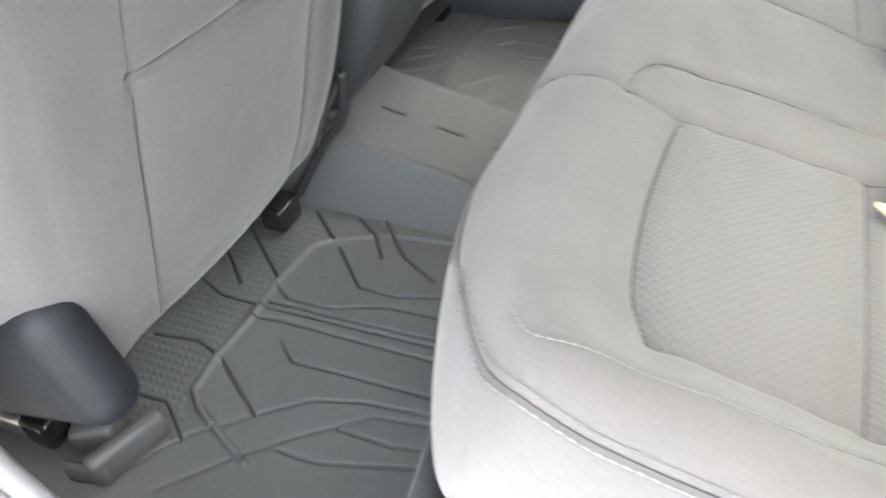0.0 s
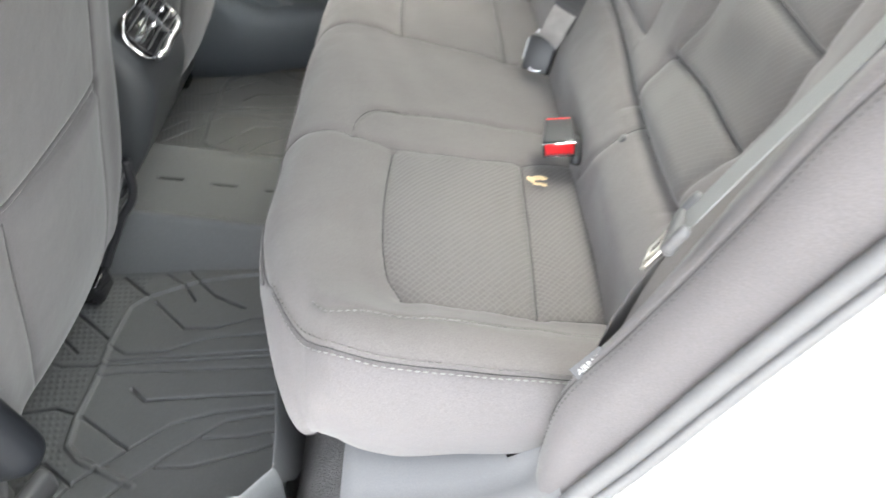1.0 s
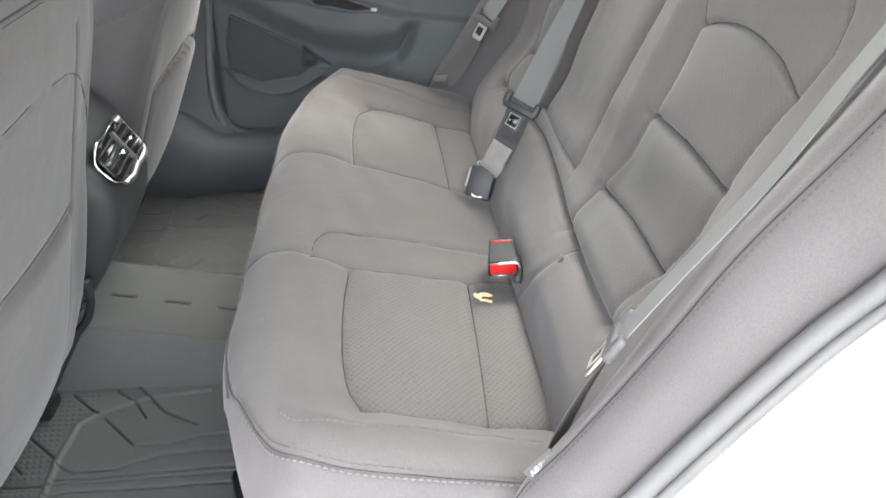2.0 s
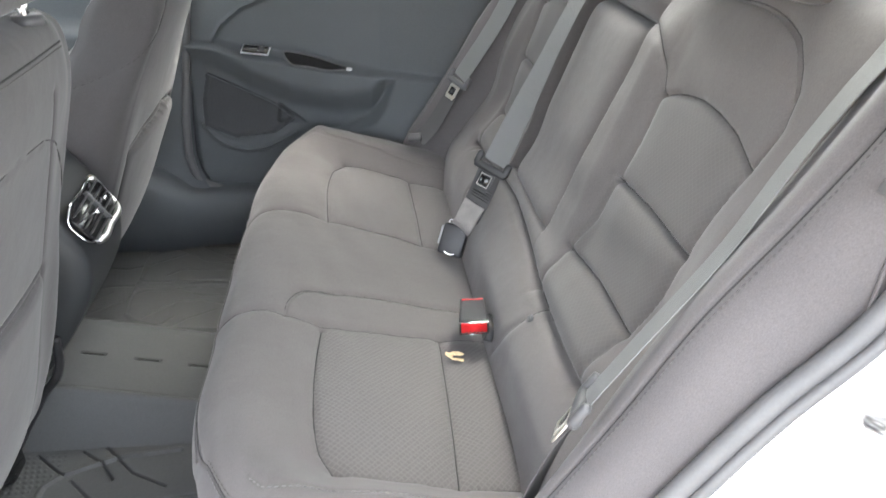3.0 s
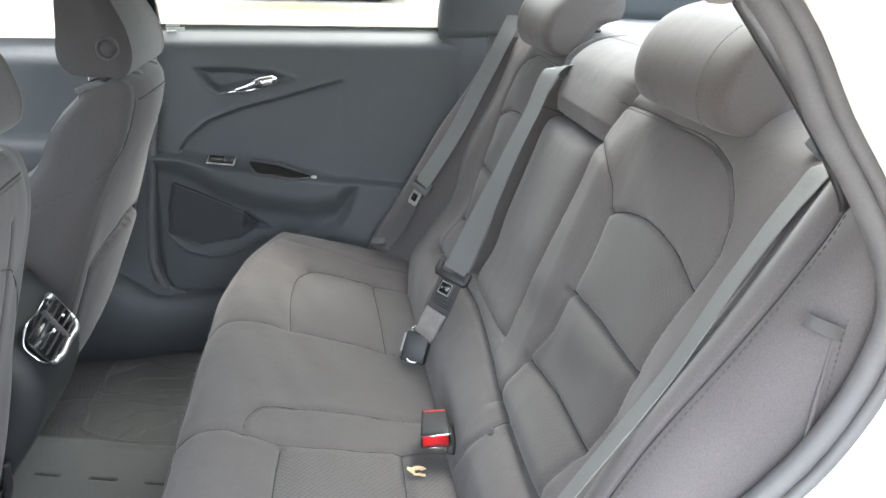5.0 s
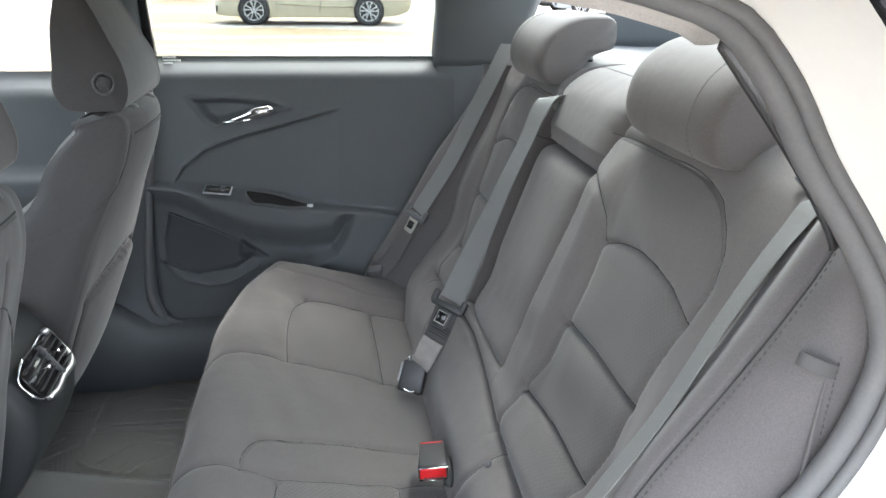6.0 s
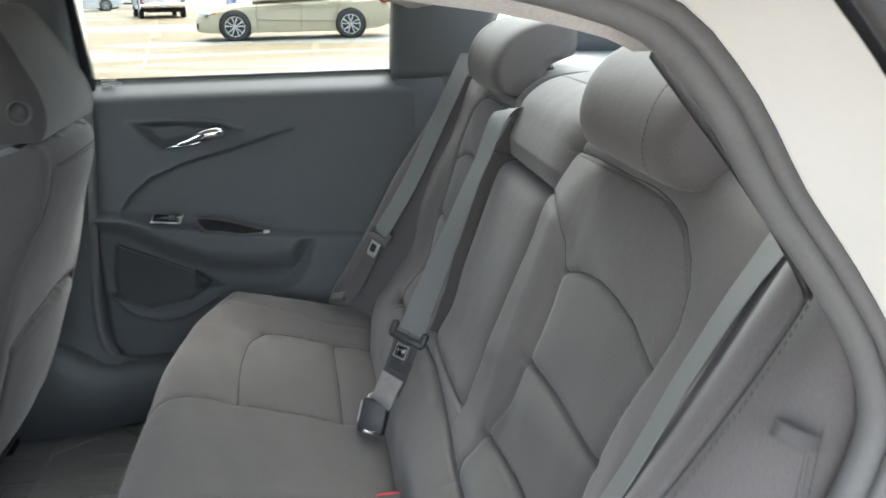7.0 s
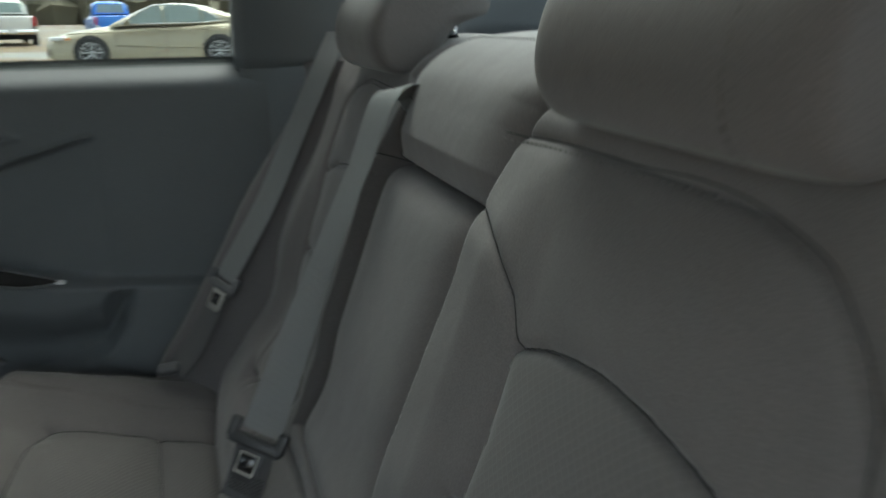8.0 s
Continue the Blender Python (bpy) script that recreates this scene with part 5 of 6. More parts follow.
# the passenger seat: narrow upright shoulders over wider wings
SLIM_W = [(0.38, 0.19), (0.47, 0.185), (0.55, 0.195), (0.70, 0.20), (0.80, 0.196), (0.86, 0.176), (0.91, 0.146), (0.95, 0.130), (1.00, 0.124), (1.05, 0.118), (1.10, 0.112), (1.19, 0.108)]
SLIM_DEEP = [(0.38, 0.20), (0.70, 0.20), (0.82, 0.185), (0.87, 0.160), (0.90, 0.136), (0.93, 0.129), (0.97, 0.134), (1.01, 0.126), (1.04, 0.108), (1.07, 0.085), (1.19, 0.070)]


def front_seat(cy, label, lean=0.0, slim=False, rest_off=0.036):
    seat = thing("front_seat", label, "car seat", "front seats")

    def base(U, V):
        p = spline(SEAT_U, U)
        z, dx = p[..., 0], p[..., 1]
        w = spline(SLIM_W if slim else SEAT_W, U)[..., 0]
        deep = spline(SLIM_DEEP if slim else SIDE_DEEP, U)[..., 0]
        a = np.abs(V)
        q = a - 0.20
        # the sides end at the shoulder; only the middle rolls over to the front
        hold = smoothstep(-0.04, 0.04, q) * (U > 1.10) * 0.95
        z = z + (1.060 - z) * hold
        dx = dx + (-0.040 - dx) * hold
        inner = np.clip(a / 0.20, 0, 1) * w
        dy = spline([(0, 0), (0.03, 0.028), (0.05, 0.042), (0.07, 0.048), (0.14, 0.046), (0.18, 0.025)], q)[..., 0]
        if slim:
            flat = spline([(0, 0), (0.02, 0.014), (0.04, 0.021), (0.07, 0.024), (0.14, 0.024), (0.18, 0.012)], q)[..., 0]
            dy = dy + (flat - dy) * smoothstep(0.84, 0.95, U)
        ddx = -deep * spline([(0, 0), (0.03, 0.06), (0.05, 0.17), (0.07, 0.32), (0.14, 0.82), (0.18, 1.0)], q)[..., 0]
        x = -0.544 + 0.28 * z + dx + ddx - 0.018 * (np.clip(a / 0.20, 0, 1)) ** 2 + 0.006 + lean * (z - 0.76)
        drop = spline([(0, 0), (0.03, 0.004), (0.07, 0.022), (0.14, 0.075), (0.18, 0.105)], q)[..., 0] * smoothstep(0.86, 1.06, U)
        return np.stack([x, cy + np.sign(V) * (inner + dy), z - drop * (0.22 if slim else 1.0)], -1)

    pw = 0.165 if slim else 0.124
    VERT = [(0.49, pw), (0.75, pw)] if slim else [(0.49, pw), (0.75, pw), (0.90, 0.128), (0.98, 0.120)]
    POCK = [(0.740, -pw), (0.762, -0.10), (0.780, 0.0), (0.762, 0.10), (0.740, pw)] if slim else [(0.752, -pw), (0.755, 0.0), (0.752, pw)]
    WING = [(0.850, 0.36), (0.866, 0.32), (0.893, 0.27), (0.918, 0.23), (0.945, 0.205), (0.985, 0.202), (1.03, 0.20)] if slim else [(0.80, 0.225), (0.86, 0.205), (0.90, 0.165), (0.935, 0.09), (0.945, 0.0)]

    def pocket_edge(V):
        return np.interp(np.clip(V, -pw, pw), [v for u, v in POCK], [u for u, v in POCK])

    def push(U, V):
        h = gully(U, np.abs(V), VERT, 0.0025, 0.004) + gully(U, V, POCK, 0.006, 0.005) + crease_line(U, np.abs(V), WING, 0.0015, 0.003)
        top = pocket_edge(V)
        pocket = (np.abs(V) < pw) & (U < top)
        h = h + np.where(pocket, (0.016 if slim else 0.010) * np.sin(np.clip((U - 0.49) / (top - 0.49), 0, 1) * math.pi / 2) * np.cos(V / pw * math.pi / 2) ** 0.5, 0)
        if not slim:
            h = h + 0.003 * np.sin(V * 40 + 5 * U) * np.sin(U * 17 + cy) * smoothstep(0.14, 0.2, np.abs(V))
        return h + 0.006 * np.exp(-((np.abs(V) - 0.19) / 0.03) ** 2) * smoothstep(0.9, 0.7, U)

    s = Skin(base, push, -1.0)

    def region(U, V):
        r = np.where(V < 0, 0, 4)
        r[(np.abs(V) < pw) & (U >= pocket_edge(V))] = 1
        r[(np.abs(V) < pw) & (U < pocket_edge(V))] = 2
        r[U > 1.03] = 3
        return r

    us = np.unique(np.r_[np.linspace(0.38, 1.19, 190), np.linspace(0.73, 0.77, 20)])
    vs = np.unique(np.r_[np.linspace(-0.38, 0.38, 200), np.linspace(pw - 0.009, pw + 0.011, 12), np.linspace(-pw - 0.011, -pw + 0.009, 12), np.linspace(0.19, 0.21, 10), np.linspace(-0.21, -0.19, 10)])
    s.build(us, vs, [("back_bolster", CLOTH_BACK, ""), ("back_panel", CLOTH_BACK, ""), ("pocket", CLOTH_BACK, "cloth map pocket"), ("top", CLOTH_BACK, ""), ("back_bolster", CLOTH_BACK, "")], seat, region)
    for sg in (-1, 1):
        tube("seam", seam_path(s, [(u, sg * v) for u, v in VERT], 80, lift=-0.0003), 0.0010, SEAM_DARK, seat, sides=5)
        tube("seam", seam_path(s, [(u, sg * v) for u, v in WING], 80, lift=-0.0003), 0.0010, SEAM_DARK, seat, sides=5)
    # close the seat in front and on top
    left, right = s.at(us[::6], np.full(len(us[::6]), -0.38)), s.at(us[::6], np.full(len(us[::6]), 0.38))
    loft("front_face", [left + (right - left) * f + np.array((-0.02, 0, 0)) * math.sin(math.pi * f) for f in np.linspace(0, 1, 9)], CLOTH_BACK, seat)
    rim = s.at(np.full(60, 1.19), np.linspace(-0.38, 0.38, 60))
    flat_rim = rim[:1] + (rim[-1:] - rim[:1]) * np.linspace(0, 1, 60)[:, None]
    loft("shoulder", [rim, rim * 0.5 + flat_rim * 0.5 + (0, 0, 0.012), flat_rim], CLOTH_BACK, seat)
    top_line = [(1.030, -0.18), (1.036, -0.09), (1.038, 0.0), (1.036, 0.09), (1.030, 0.18)]
    tube("top_seam", seam_path(s, top_line, 60, lift=0.0002), 0.0011, SEAM_DARK, seat, sides=5)
    stitches("stitching", seam_path(s, top_line, 80, 0.0012, (-0.006, 0)), THREAD_DARK, seat, 0.007, 0.0045, 0.0008)
    tube("pocket_edge", seam_path(s, POCK, 60, lift=0.004), 0.0028, CLOTH_BACK, seat, sides=8)
    prof = [(-0.300, 1.078), (-0.268, 1.081), (-0.258, 1.103), (-0.262, 1.15), (-0.284, 1.20), (-0.311, 1.255), (-0.324, 1.276), (-0.338, 1.284), (-0.356, 1.278), (-0.370, 1.24), (-0.377, 1.16), (-0.375, 1.10), (-0.362, 1.083), (-0.335, 1.078)]
    lx = lean * 0.34 - (0.024 if lean else 0.0)
    prof = [(x + lx, z - (0.012 if lean else 0.0)) for x, z in prof]
    ry = cy + rest_off
    rest, pr, c = ellipsoid_rest(ry, seat, 0.285, prof, 9.0, CLOTH_BACK, taper=0.30, least=0.86)
    for dy in (-0.068, 0.068):
        tube("post", [(-0.274 + lx, ry + dy, 1.03), (-0.279 + lx, ry + dy, 1.11)], 0.006, CHROME, rest, "chrome headrest post")
        cap = bmesh.new()
        bmesh.ops.create_cone(cap, cap_ends=True, segments=24, radius1=0.019, radius2=0.015, depth=0.008, matrix=Matrix.Translation((-0.274 + lx, ry + dy, 1.064)))
        part("collar", cap, PLASTIC_GREY, rest)
    ring = [(-0.292 + lx + 0.017 * math.cos(g), ry - 0.134 + 0.042 * 0.017 * math.sin(g) * 4.5, 1.114 + 0.017 * math.sin(g)) for g in np.linspace(0, 2 * math.pi, 24, endpoint=False)]
    tube("button_ring", ring, 0.0022, PLASTIC_GREY, rest, closed=True, up=(0, 1, 0))
    btn = bmesh.new()
    bmesh.ops.create_cone(btn, cap_ends=True, segments=24, radius1=0.012, radius2=0.011, depth=0.008, matrix=Matrix.Translation((-0.292 + lx, ry - 0.134, 1.114)) @ Matrix.Rotation(math.pi / 2, 4, "X"))
    part("button", btn, CLOTH_BACK, rest)
    # lower part: cushion, base, recliner covers, rails
    bm = block((0.52, 0.46, 0.15), (-0.74, cy, 0.53), None, 0.05, 4)
    part("cushion", bm, CLOTH, seat)
    part("base", block((0.50, 0.40, 0.10), (-0.76, cy, 0.42), None, 0.02, 2), PLASTIC, seat)
    for sg in (-1, 1):
        outer = sg * cy > 0
        part("rail", block((0.50, 0.045, 0.030), (-0.82, cy + sg * 0.185, 0.345), None, 0.006, 2), STEEL, seat)
        part("rail_end", block((0.040, 0.052, 0.042), (-0.552 if outer else -0.507, cy + sg * (0.185 if outer else 0.205), 0.352), None, 0.008, 3), GLOSS, seat, "gloss black rail end cap")
        if sg * cy < 0 or cy > 0:
            continue
        cyl = block((0.44, 0.056, 0.130), (-0.575, cy + sg * 0.222, 0.498), basis((1, 0, 0.30), (0, 1, 0), (-0.30, 0, 1)), 0.027, 5)
        part("recliner_cover", cyl, COVER_BLACK, seat, "black plastic recliner cover")
    return seat


COVER_BLACK = plastic("matte_black_cover", (0.009, 0.010, 0.012), 0.5, 600.0, 0.1)
COVER_BLACK.node_tree.nodes["Principled BSDF"].inputs["Specular IOR Level"].default_value = 0.15
CLOTH_BACK = cloth("seat_back_cloth", (0.058, 0.055, 0.056), 1200.0)
front_seat(-0.372, "front driver's seat in dark grey cloth seen from behind")
front_seat(0.354, "front passenger seat in dark grey cloth seen from behind", 0.12, True, 0.018)

# wiring and buckle stalk beside the driver's seat
har = thing("buckle_stalk", "dark belt stalk and cable beside the driver's seat", "belt stalk")
tube("cable", curve_points([(-0.402, -0.122, 0.56), (-0.405, -0.120, 0.545), (-0.407, -0.118, 0.518), (-0.419, -0.118, 0.483), (-0.445, -0.118, 0.451), (-0.463, -0.12, 0.42), (-0.483, -0.122, 0.387), (-0.50, -0.13, 0.355)], 50), 0.007, PLASTIC, har)
tube("cable", curve_points([(-0.410, -0.121, 0.545), (-0.428, -0.124, 0.51), (-0.447, -0.126, 0.47), (-0.455, -0.124, 0.445)], 30), 0.003, PLASTIC_GREY, har)
part("clip", block((0.012, 0.008, 0.045), (-0.437, -0.110, 0.462), basis((1, 0, -0.8), (0, 1, 0), (0.8, 0, 1)), 0.003, 2), STEEL, har)
part("stalk_tip", block((0.020, 0.014, 0.034), (-0.414, -0.05, 0.555), basis((1, 0, 0), (0, 1, 0.2), (0, -0.2, 1)), 0.005, 3), PLASTIC_GREY, har)
tube("stalk", curve_points([(-0.415, -0.052, 0.54), (-0.418, -0.056, 0.525), (-0.428, -0.066, 0.50), (-0.445, -0.078, 0.478), (-0.455, -0.09, 0.47)], 24), 0.010, PLASTIC, har, flat=0.5)

# ---- centre console with rear vents ----
console = thing("centre_console", "dark grey centre console with chrome-rimmed rear vents", "console")
CON = [(0, -0.75, 0.80), (1, -0.50, 0.805), (2, -0.440, 0.80), (3, -0.408, 0.784), (4, -0.385, 0.755), (5, -0.357, 0.71), (6, -0.344, 0.672), (7, -0.350, 0.62), (8, -0.385, 0.55), (9, -0.44, 0.475), (10, -0.50, 0.42), (11, -0.54, 0.38)]


def con_base(U, V):
    p = spline(CON, U)
    w = np.interp(U, (0, 3, 5, 7, 9, 11), (0.105, 0.108, 0.112, 0.105, 0.085, 0.075))
    a = np.abs(V)
    y = np.where(a < 0.7, a / 0.7 * 0.86, np.minimum(0.86 + 0.14 * np.sin(np.clip((a - 0.7) / 0.3, 0, 1) * math.pi / 2), 1)) * w * np.sign(V)
    back_off = 0.05 * np.clip((a - 0.6) / 0.4, 0, 1) ** 2 + 0.35 * np.clip((a - 1.0) / 0.6, 0, 1)
    return np.stack([p[..., 0] - back_off * (U > 1.5), y, p[..., 1] - 0.02 * np.clip((a - 0.7) / 0.3, 0, 1) ** 2], -1)


Skin(con_base, None, -1.0).build(np.linspace(0, 11, 90), np.linspace(-1.6, 1.6, 70), [("housing", CONSOLE, "")], console)
# vent: chrome frame, dark opening, slats
vm = Matrix.Translation((-0.353, 0.0, 0.716)) @ basis((-0.06, 1, 0), (-0.53, 0, 0.85), (0.85, 0.05, 0.53)).to_4x4() @ Matrix.Diagonal((0.78, 0.62, 1, 1))
OUT = curve_points([(-0.088, 0.050, 0), (0.0, 0.054, 0), (0.078, 0.050, 0), (0.096, 0.036, -0.006), (0.099, 0.0, -0.008), (0.092, -0.034, -0.005), (0.072, -0.048, 0), (0.0, -0.051, 0), (-0.072, -0.048, 0), (-0.094, -0.032, -0.005), (-0.099, 0.0, -0.008), (-0.098, 0.036, -0.006)], 72, closed=True)
vent = part("vent", prism([(p[0] * 0.97, p[1] * 0.97) for p in OUT], 0.004, 0, vm), GLOSS, console, "dark vent opening")
tube("chrome_rim", [vm @ Vector((p[0], p[1], p[2] + 0.003)) for p in OUT], 0.0022, CHROME, vent, "thin chrome rim", closed=True, sides=8, up=(1, 0, 0))
first = [k for k, p in enumerate(OUT) if p[0] > 0.070 or p[1] < -0.042]
tube("chrome_trim", [vm @ Vector((OUT[k][0], OUT[k][1], OUT[k][2] + 0.005)) for k in first], 0.0062, SATIN, vent, "broad bright chrome trim", sides=10, up=(1, 0, 0))
for k in range(-2, 3):
    part("slat", block((0.176, 0.0035, 0.012), (0, k * 0.0185, 0.003), None, 0.001, 1), PLASTIC_GREY, vent, smooth=False).data.transform(vm)
part("divider", block((0.006, 0.094, 0.014), (0.01, 0, 0.005), None, 0.002, 2), PLASTIC_GREY, vent).data.transform(vm)
for k in (-0.024, 0.044):
    part("tab", block((0.009, 0.013, 0.012), (k, 0.0, 0.010), None, 0.003, 2), CHROME, vent).data.transform(vm)

# ---- one-piece rubber floor mat ----
RIDGES = [[(-0.25, -0.125), (-0.345, -0.136), (-0.424, -0.170), (-0.448, -0.195), (-0.454, -0.273), (-0.451, -0.347), (-0.455, -0.411), (-0.450, -0.458), (-0.427, -0.479), (-0.343, -0.521)]]
CUTS = [[(-0.41, -0.183), (-0.348, -0.245), (-0.295, -0.245), (-0.248, -0.229), (-0.16, -0.225)], [(-0.452, -0.278), (-0.425, -0.294), (-0.368, -0.292), (-0.301, -0.266), (-0.16, -0.258)],
        [(-0.449, -0.307), (-0.16, -0.294)], [(-0.565, -0.294), (-0.514, -0.316), (-0.448, -0.316), (-0.16, -0.305)], [(-0.452, -0.336), (-0.415, -0.331), (-0.16, -0.327)],
        [(-0.394, -0.361), (-0.367, -0.384), (-0.305, -0.380), (-0.16, -0.376)], [(-0.449, -0.409), (-0.366, -0.465)], [(-0.412, -0.58), (-0.354, -0.516), (-0.30, -0.467), (-0.241, -0.422), (-0.16, -0.408)],
        [(-0.269, -0.449), (-0.208, -0.449), (-0.15, -0.436)], [(-0.319, -0.494), (-0.271, -0.494), (-0.15, -0.458)], [(-0.457, -0.57), (-0.421, -0.512), (-0.37, -0.469), (-0.317, -0.425), (-0.256, -0.407), (-0.16, -0.398)],
        [(-0.56, -0.179), (-0.46, -0.264)], [(-0.479, -0.123), (-0.424, -0.172)], [(-0.408, -0.118), (-0.371, -0.147), (-0.345, -0.185)], [(-0.375, -0.109), (-0.316, -0.173), (-0.258, -0.205)], [(-0.553, -0.403), (-0.493, -0.393), (-0.461, -0.404)],
        [(-0.53, -0.487), (-0.473, -0.483), (-0.422, -0.52)], [(-0.60, -0.20), (-0.50, -0.29)]]
SLOTS = [(-0.446, -0.407), (-0.354, -0.313), (-0.261, -0.222)]
LIP = [(-0.60, -0.638), (-0.40, -0.636), (-0.22, -0.632), (-0.150, -0.622), (-0.122, -0.590), (-0.127, -0.54), (-0.136, -0.48), (-0.160, -0.40), (-0.168, -0.30), (-0.168, -0.15)]


def mat_base(U, V):
    tun = smoothstep(-0.02, 1.0, np.minimum(V + 0.112, 0.215 - V) / 0.058) ** 0.9
    ramp = np.clip(np.minimum(V + 0.112, 0.215 - V) / 0.058, 0, 1)
    tun = 0.25 * tun + 0.75 * ramp
    z = 0.325 + tun * (0.080 - 0.21 * (U + 0.426))
    return np.stack([U, V, z], -1)


def mat_push(U, V):
    a = np.where(V < 0, V, -(V - 0.103))  # the far footwell mirrors the near one across the tunnel
    foot = (a < -0.112)
    h = np.zeros(U.shape)
    for line in RIDGES:
        h += 0.0055 * np.exp(-(near_line(U, a, line) / 0.0045) ** 4)
    c = np.full(U.shape, 9.0)
    for line in CUTS:
        c = np.minimum(c, near_line(U, a, line))
    h -= 0.0075 * np.exp(-(c / 0.0017) ** 2) * foot
    lip = near_line(U, a, LIP)
    rise = smoothstep(-0.25, -0.50, a) * smoothstep(-0.40, -0.16, U)
    h += (0.014 + 0.065 * rise) * np.exp(-(lip / 0.009) ** 4)
    beyond = ~inside(U, a, LIP + [(-0.9, -0.15), (-0.9, -0.638)])
    h += np.where(beyond & foot, 0.065 * rise * np.exp(-(lip / 0.02) ** 2), 0)
    s = np.full(U.shape, 9.0)
    for x0, x1 in SLOTS:
        s = np.minimum(s, near_line(U, V, [(x0, 0.049), (x1, 0.051)]))
    h -= 0.006 * np.exp(-(s / 0.0028) ** 4)
    h += 0.004 * np.exp(-(near_line(U, V, [(-0.62, -0.052), (-0.13, -0.050)]) / 0.006) ** 2) + 0.003 * np.exp(-(near_line(U, V, [(-0.62, 0.146), (-0.13, 0.152)]) / 0.006) ** 2)
    # studded field outside the ridge
    stud = inside(U, a, [(-0.64, -0.12), (-0.43, -0.12), (-0.44, -0.18), (-0.465, -0.20), (-0.465, -0.45), (-0.43, -0.50), (-0.44, -0.54), (-0.64, -0.56)])
    cell = 0.0098
    g = np.hypot(((U + V * 0.25) / cell) % 1 - 0.5, (V / cell * 0.9) % 1 - 0.5)
    h += np.where(stud & (c > 0.006), 0.0011 * smoothstep(0.36, 0.20, g), 0)
    return h


mat = thing("floor_mat", "dark grey moulded rubber mat over both rear footwells", "floor mat")
us = np.linspace(-0.64, -0.115, 500)
vs = np.unique(np.r_[np.linspace(-0.650, -0.11, 520), np.linspace(-0.11, 0.11, 90), np.linspace(0.11, 0.60, 180)])
Skin(mat_base, mat_push, 1.0).build(us, vs, [("tray", RUBBER_MAT, "moulded tray"), ("tunnel_cover", RUBBER_MAT, ""), ("tray", RUBBER_MAT, "moulded tray")], mat,
                                    lambda U, V: np.where(V < -0.112, 0, np.where(V < 0.215, 1, 2)))
# dark bars near the slot tops stand in for the shade inside
for x0, x1 in SLOTS:
    p0 = mat_base(np.array((x0 + x1) / 2), np.array(0.05))
    part("slit_shade", block((x1 - x0 - 0.004, 0.0042, 0.001), (p0[0], p0[1], p0[2] - 0.0004), basis((1, 0, -0.21), (0, 1, 0), (0.21, 0, 1)), 0), SEAM_DARK, mat, smooth=False)

# floor brackets by the doorway
br = thing("rail_cover", "grey plastic seat rail cover on the floor by the sill", "rail cover")
for at, size, turn in (((-0.503, -0.550, 0.344), (0.046, 0.036, 0.032), 28), ((-0.456, -0.555, 0.345), (0.020, 0.086, 0.040), -18), ((-0.478, -0.592, 0.340), (0.05, 0.012, 0.030), 12)):
    part("cover", block(size, at, Matrix.Rotation(radians(turn), 3, "Z"), 0.007, 3), PLASTIC_GREY, br)

# ---- outside ----
SNOW = material("packed_snow", (0.62, 0.63, 0.64), 0.6)
_v = coords(SNOW, "Object", (0.07, 0.26, 1.0))
_n = node(SNOW, "ShaderNodeTexNoise", Scale=1.0, Detail=7.0, Roughness=0.55, Distortion=0.4)
link(SNOW, _v, _n.inputs["Vector"])
_r = node(SNOW, "ShaderNodeValToRGB")
_r.color_ramp.elements[0].position, _r.color_ramp.elements[0].color = 0.50, (0.105, 0.062, 0.014, 1)
_r.color_ramp.elements[1].position, _r.color_ramp.elements[1].color = 0.555, (0.150, 0.150, 0.147, 1)
link(SNOW, _n.outputs["Fac"], _r.inputs["Fac"])
link(SNOW, _r.outputs["Color"], SNOW.node_tree.nodes["Principled BSDF"].inputs["Base Color"])
bump(SNOW, _n.outputs["Fac"], 0.4, 0.03)
bm = bmesh.new()
bmesh.ops.create_grid(bm, x_segments=40, y_segments=40, size=2500)
bmesh.ops.translate(bm, vec=(0, 0, GROUND), verts=bm.verts)
tagged(part("ground", bm, SNOW), "snow and ice covered lot with tan bare patches", "ground", kind="structure")


def paint(name, color, rough=0.35, flake=0.0):
    m = material(name, color, rough, flake, 0.7)
    vary(m, color, 0.05, 1.5, 60.0, 0.03)
    return m


TYRE = material("tyre_rubber", (0.03, 0.03, 0.032), 0.8)
RIM = material("alloy_rim", (0.52, 0.53, 0.54), 0.35, 0.8)
DARK = material("dark_wheel_well", (0.015, 0.015, 0.016), 0.8)
CAR_GLASS = material("tinted_car_glass", (0.20, 0.26, 0.25), 0.06, coat=1.0)
LAMP_RED = material("red_lamp_lens", (0.45, 0.02, 0.02), 0.2)
LAMP_CLEAR = material("clear_lamp_lens", (0.7, 0.72, 0.74), 0.12)
AMBER = material("amber_lamp_lens", (0.75, 0.25, 0.04), 0.25)


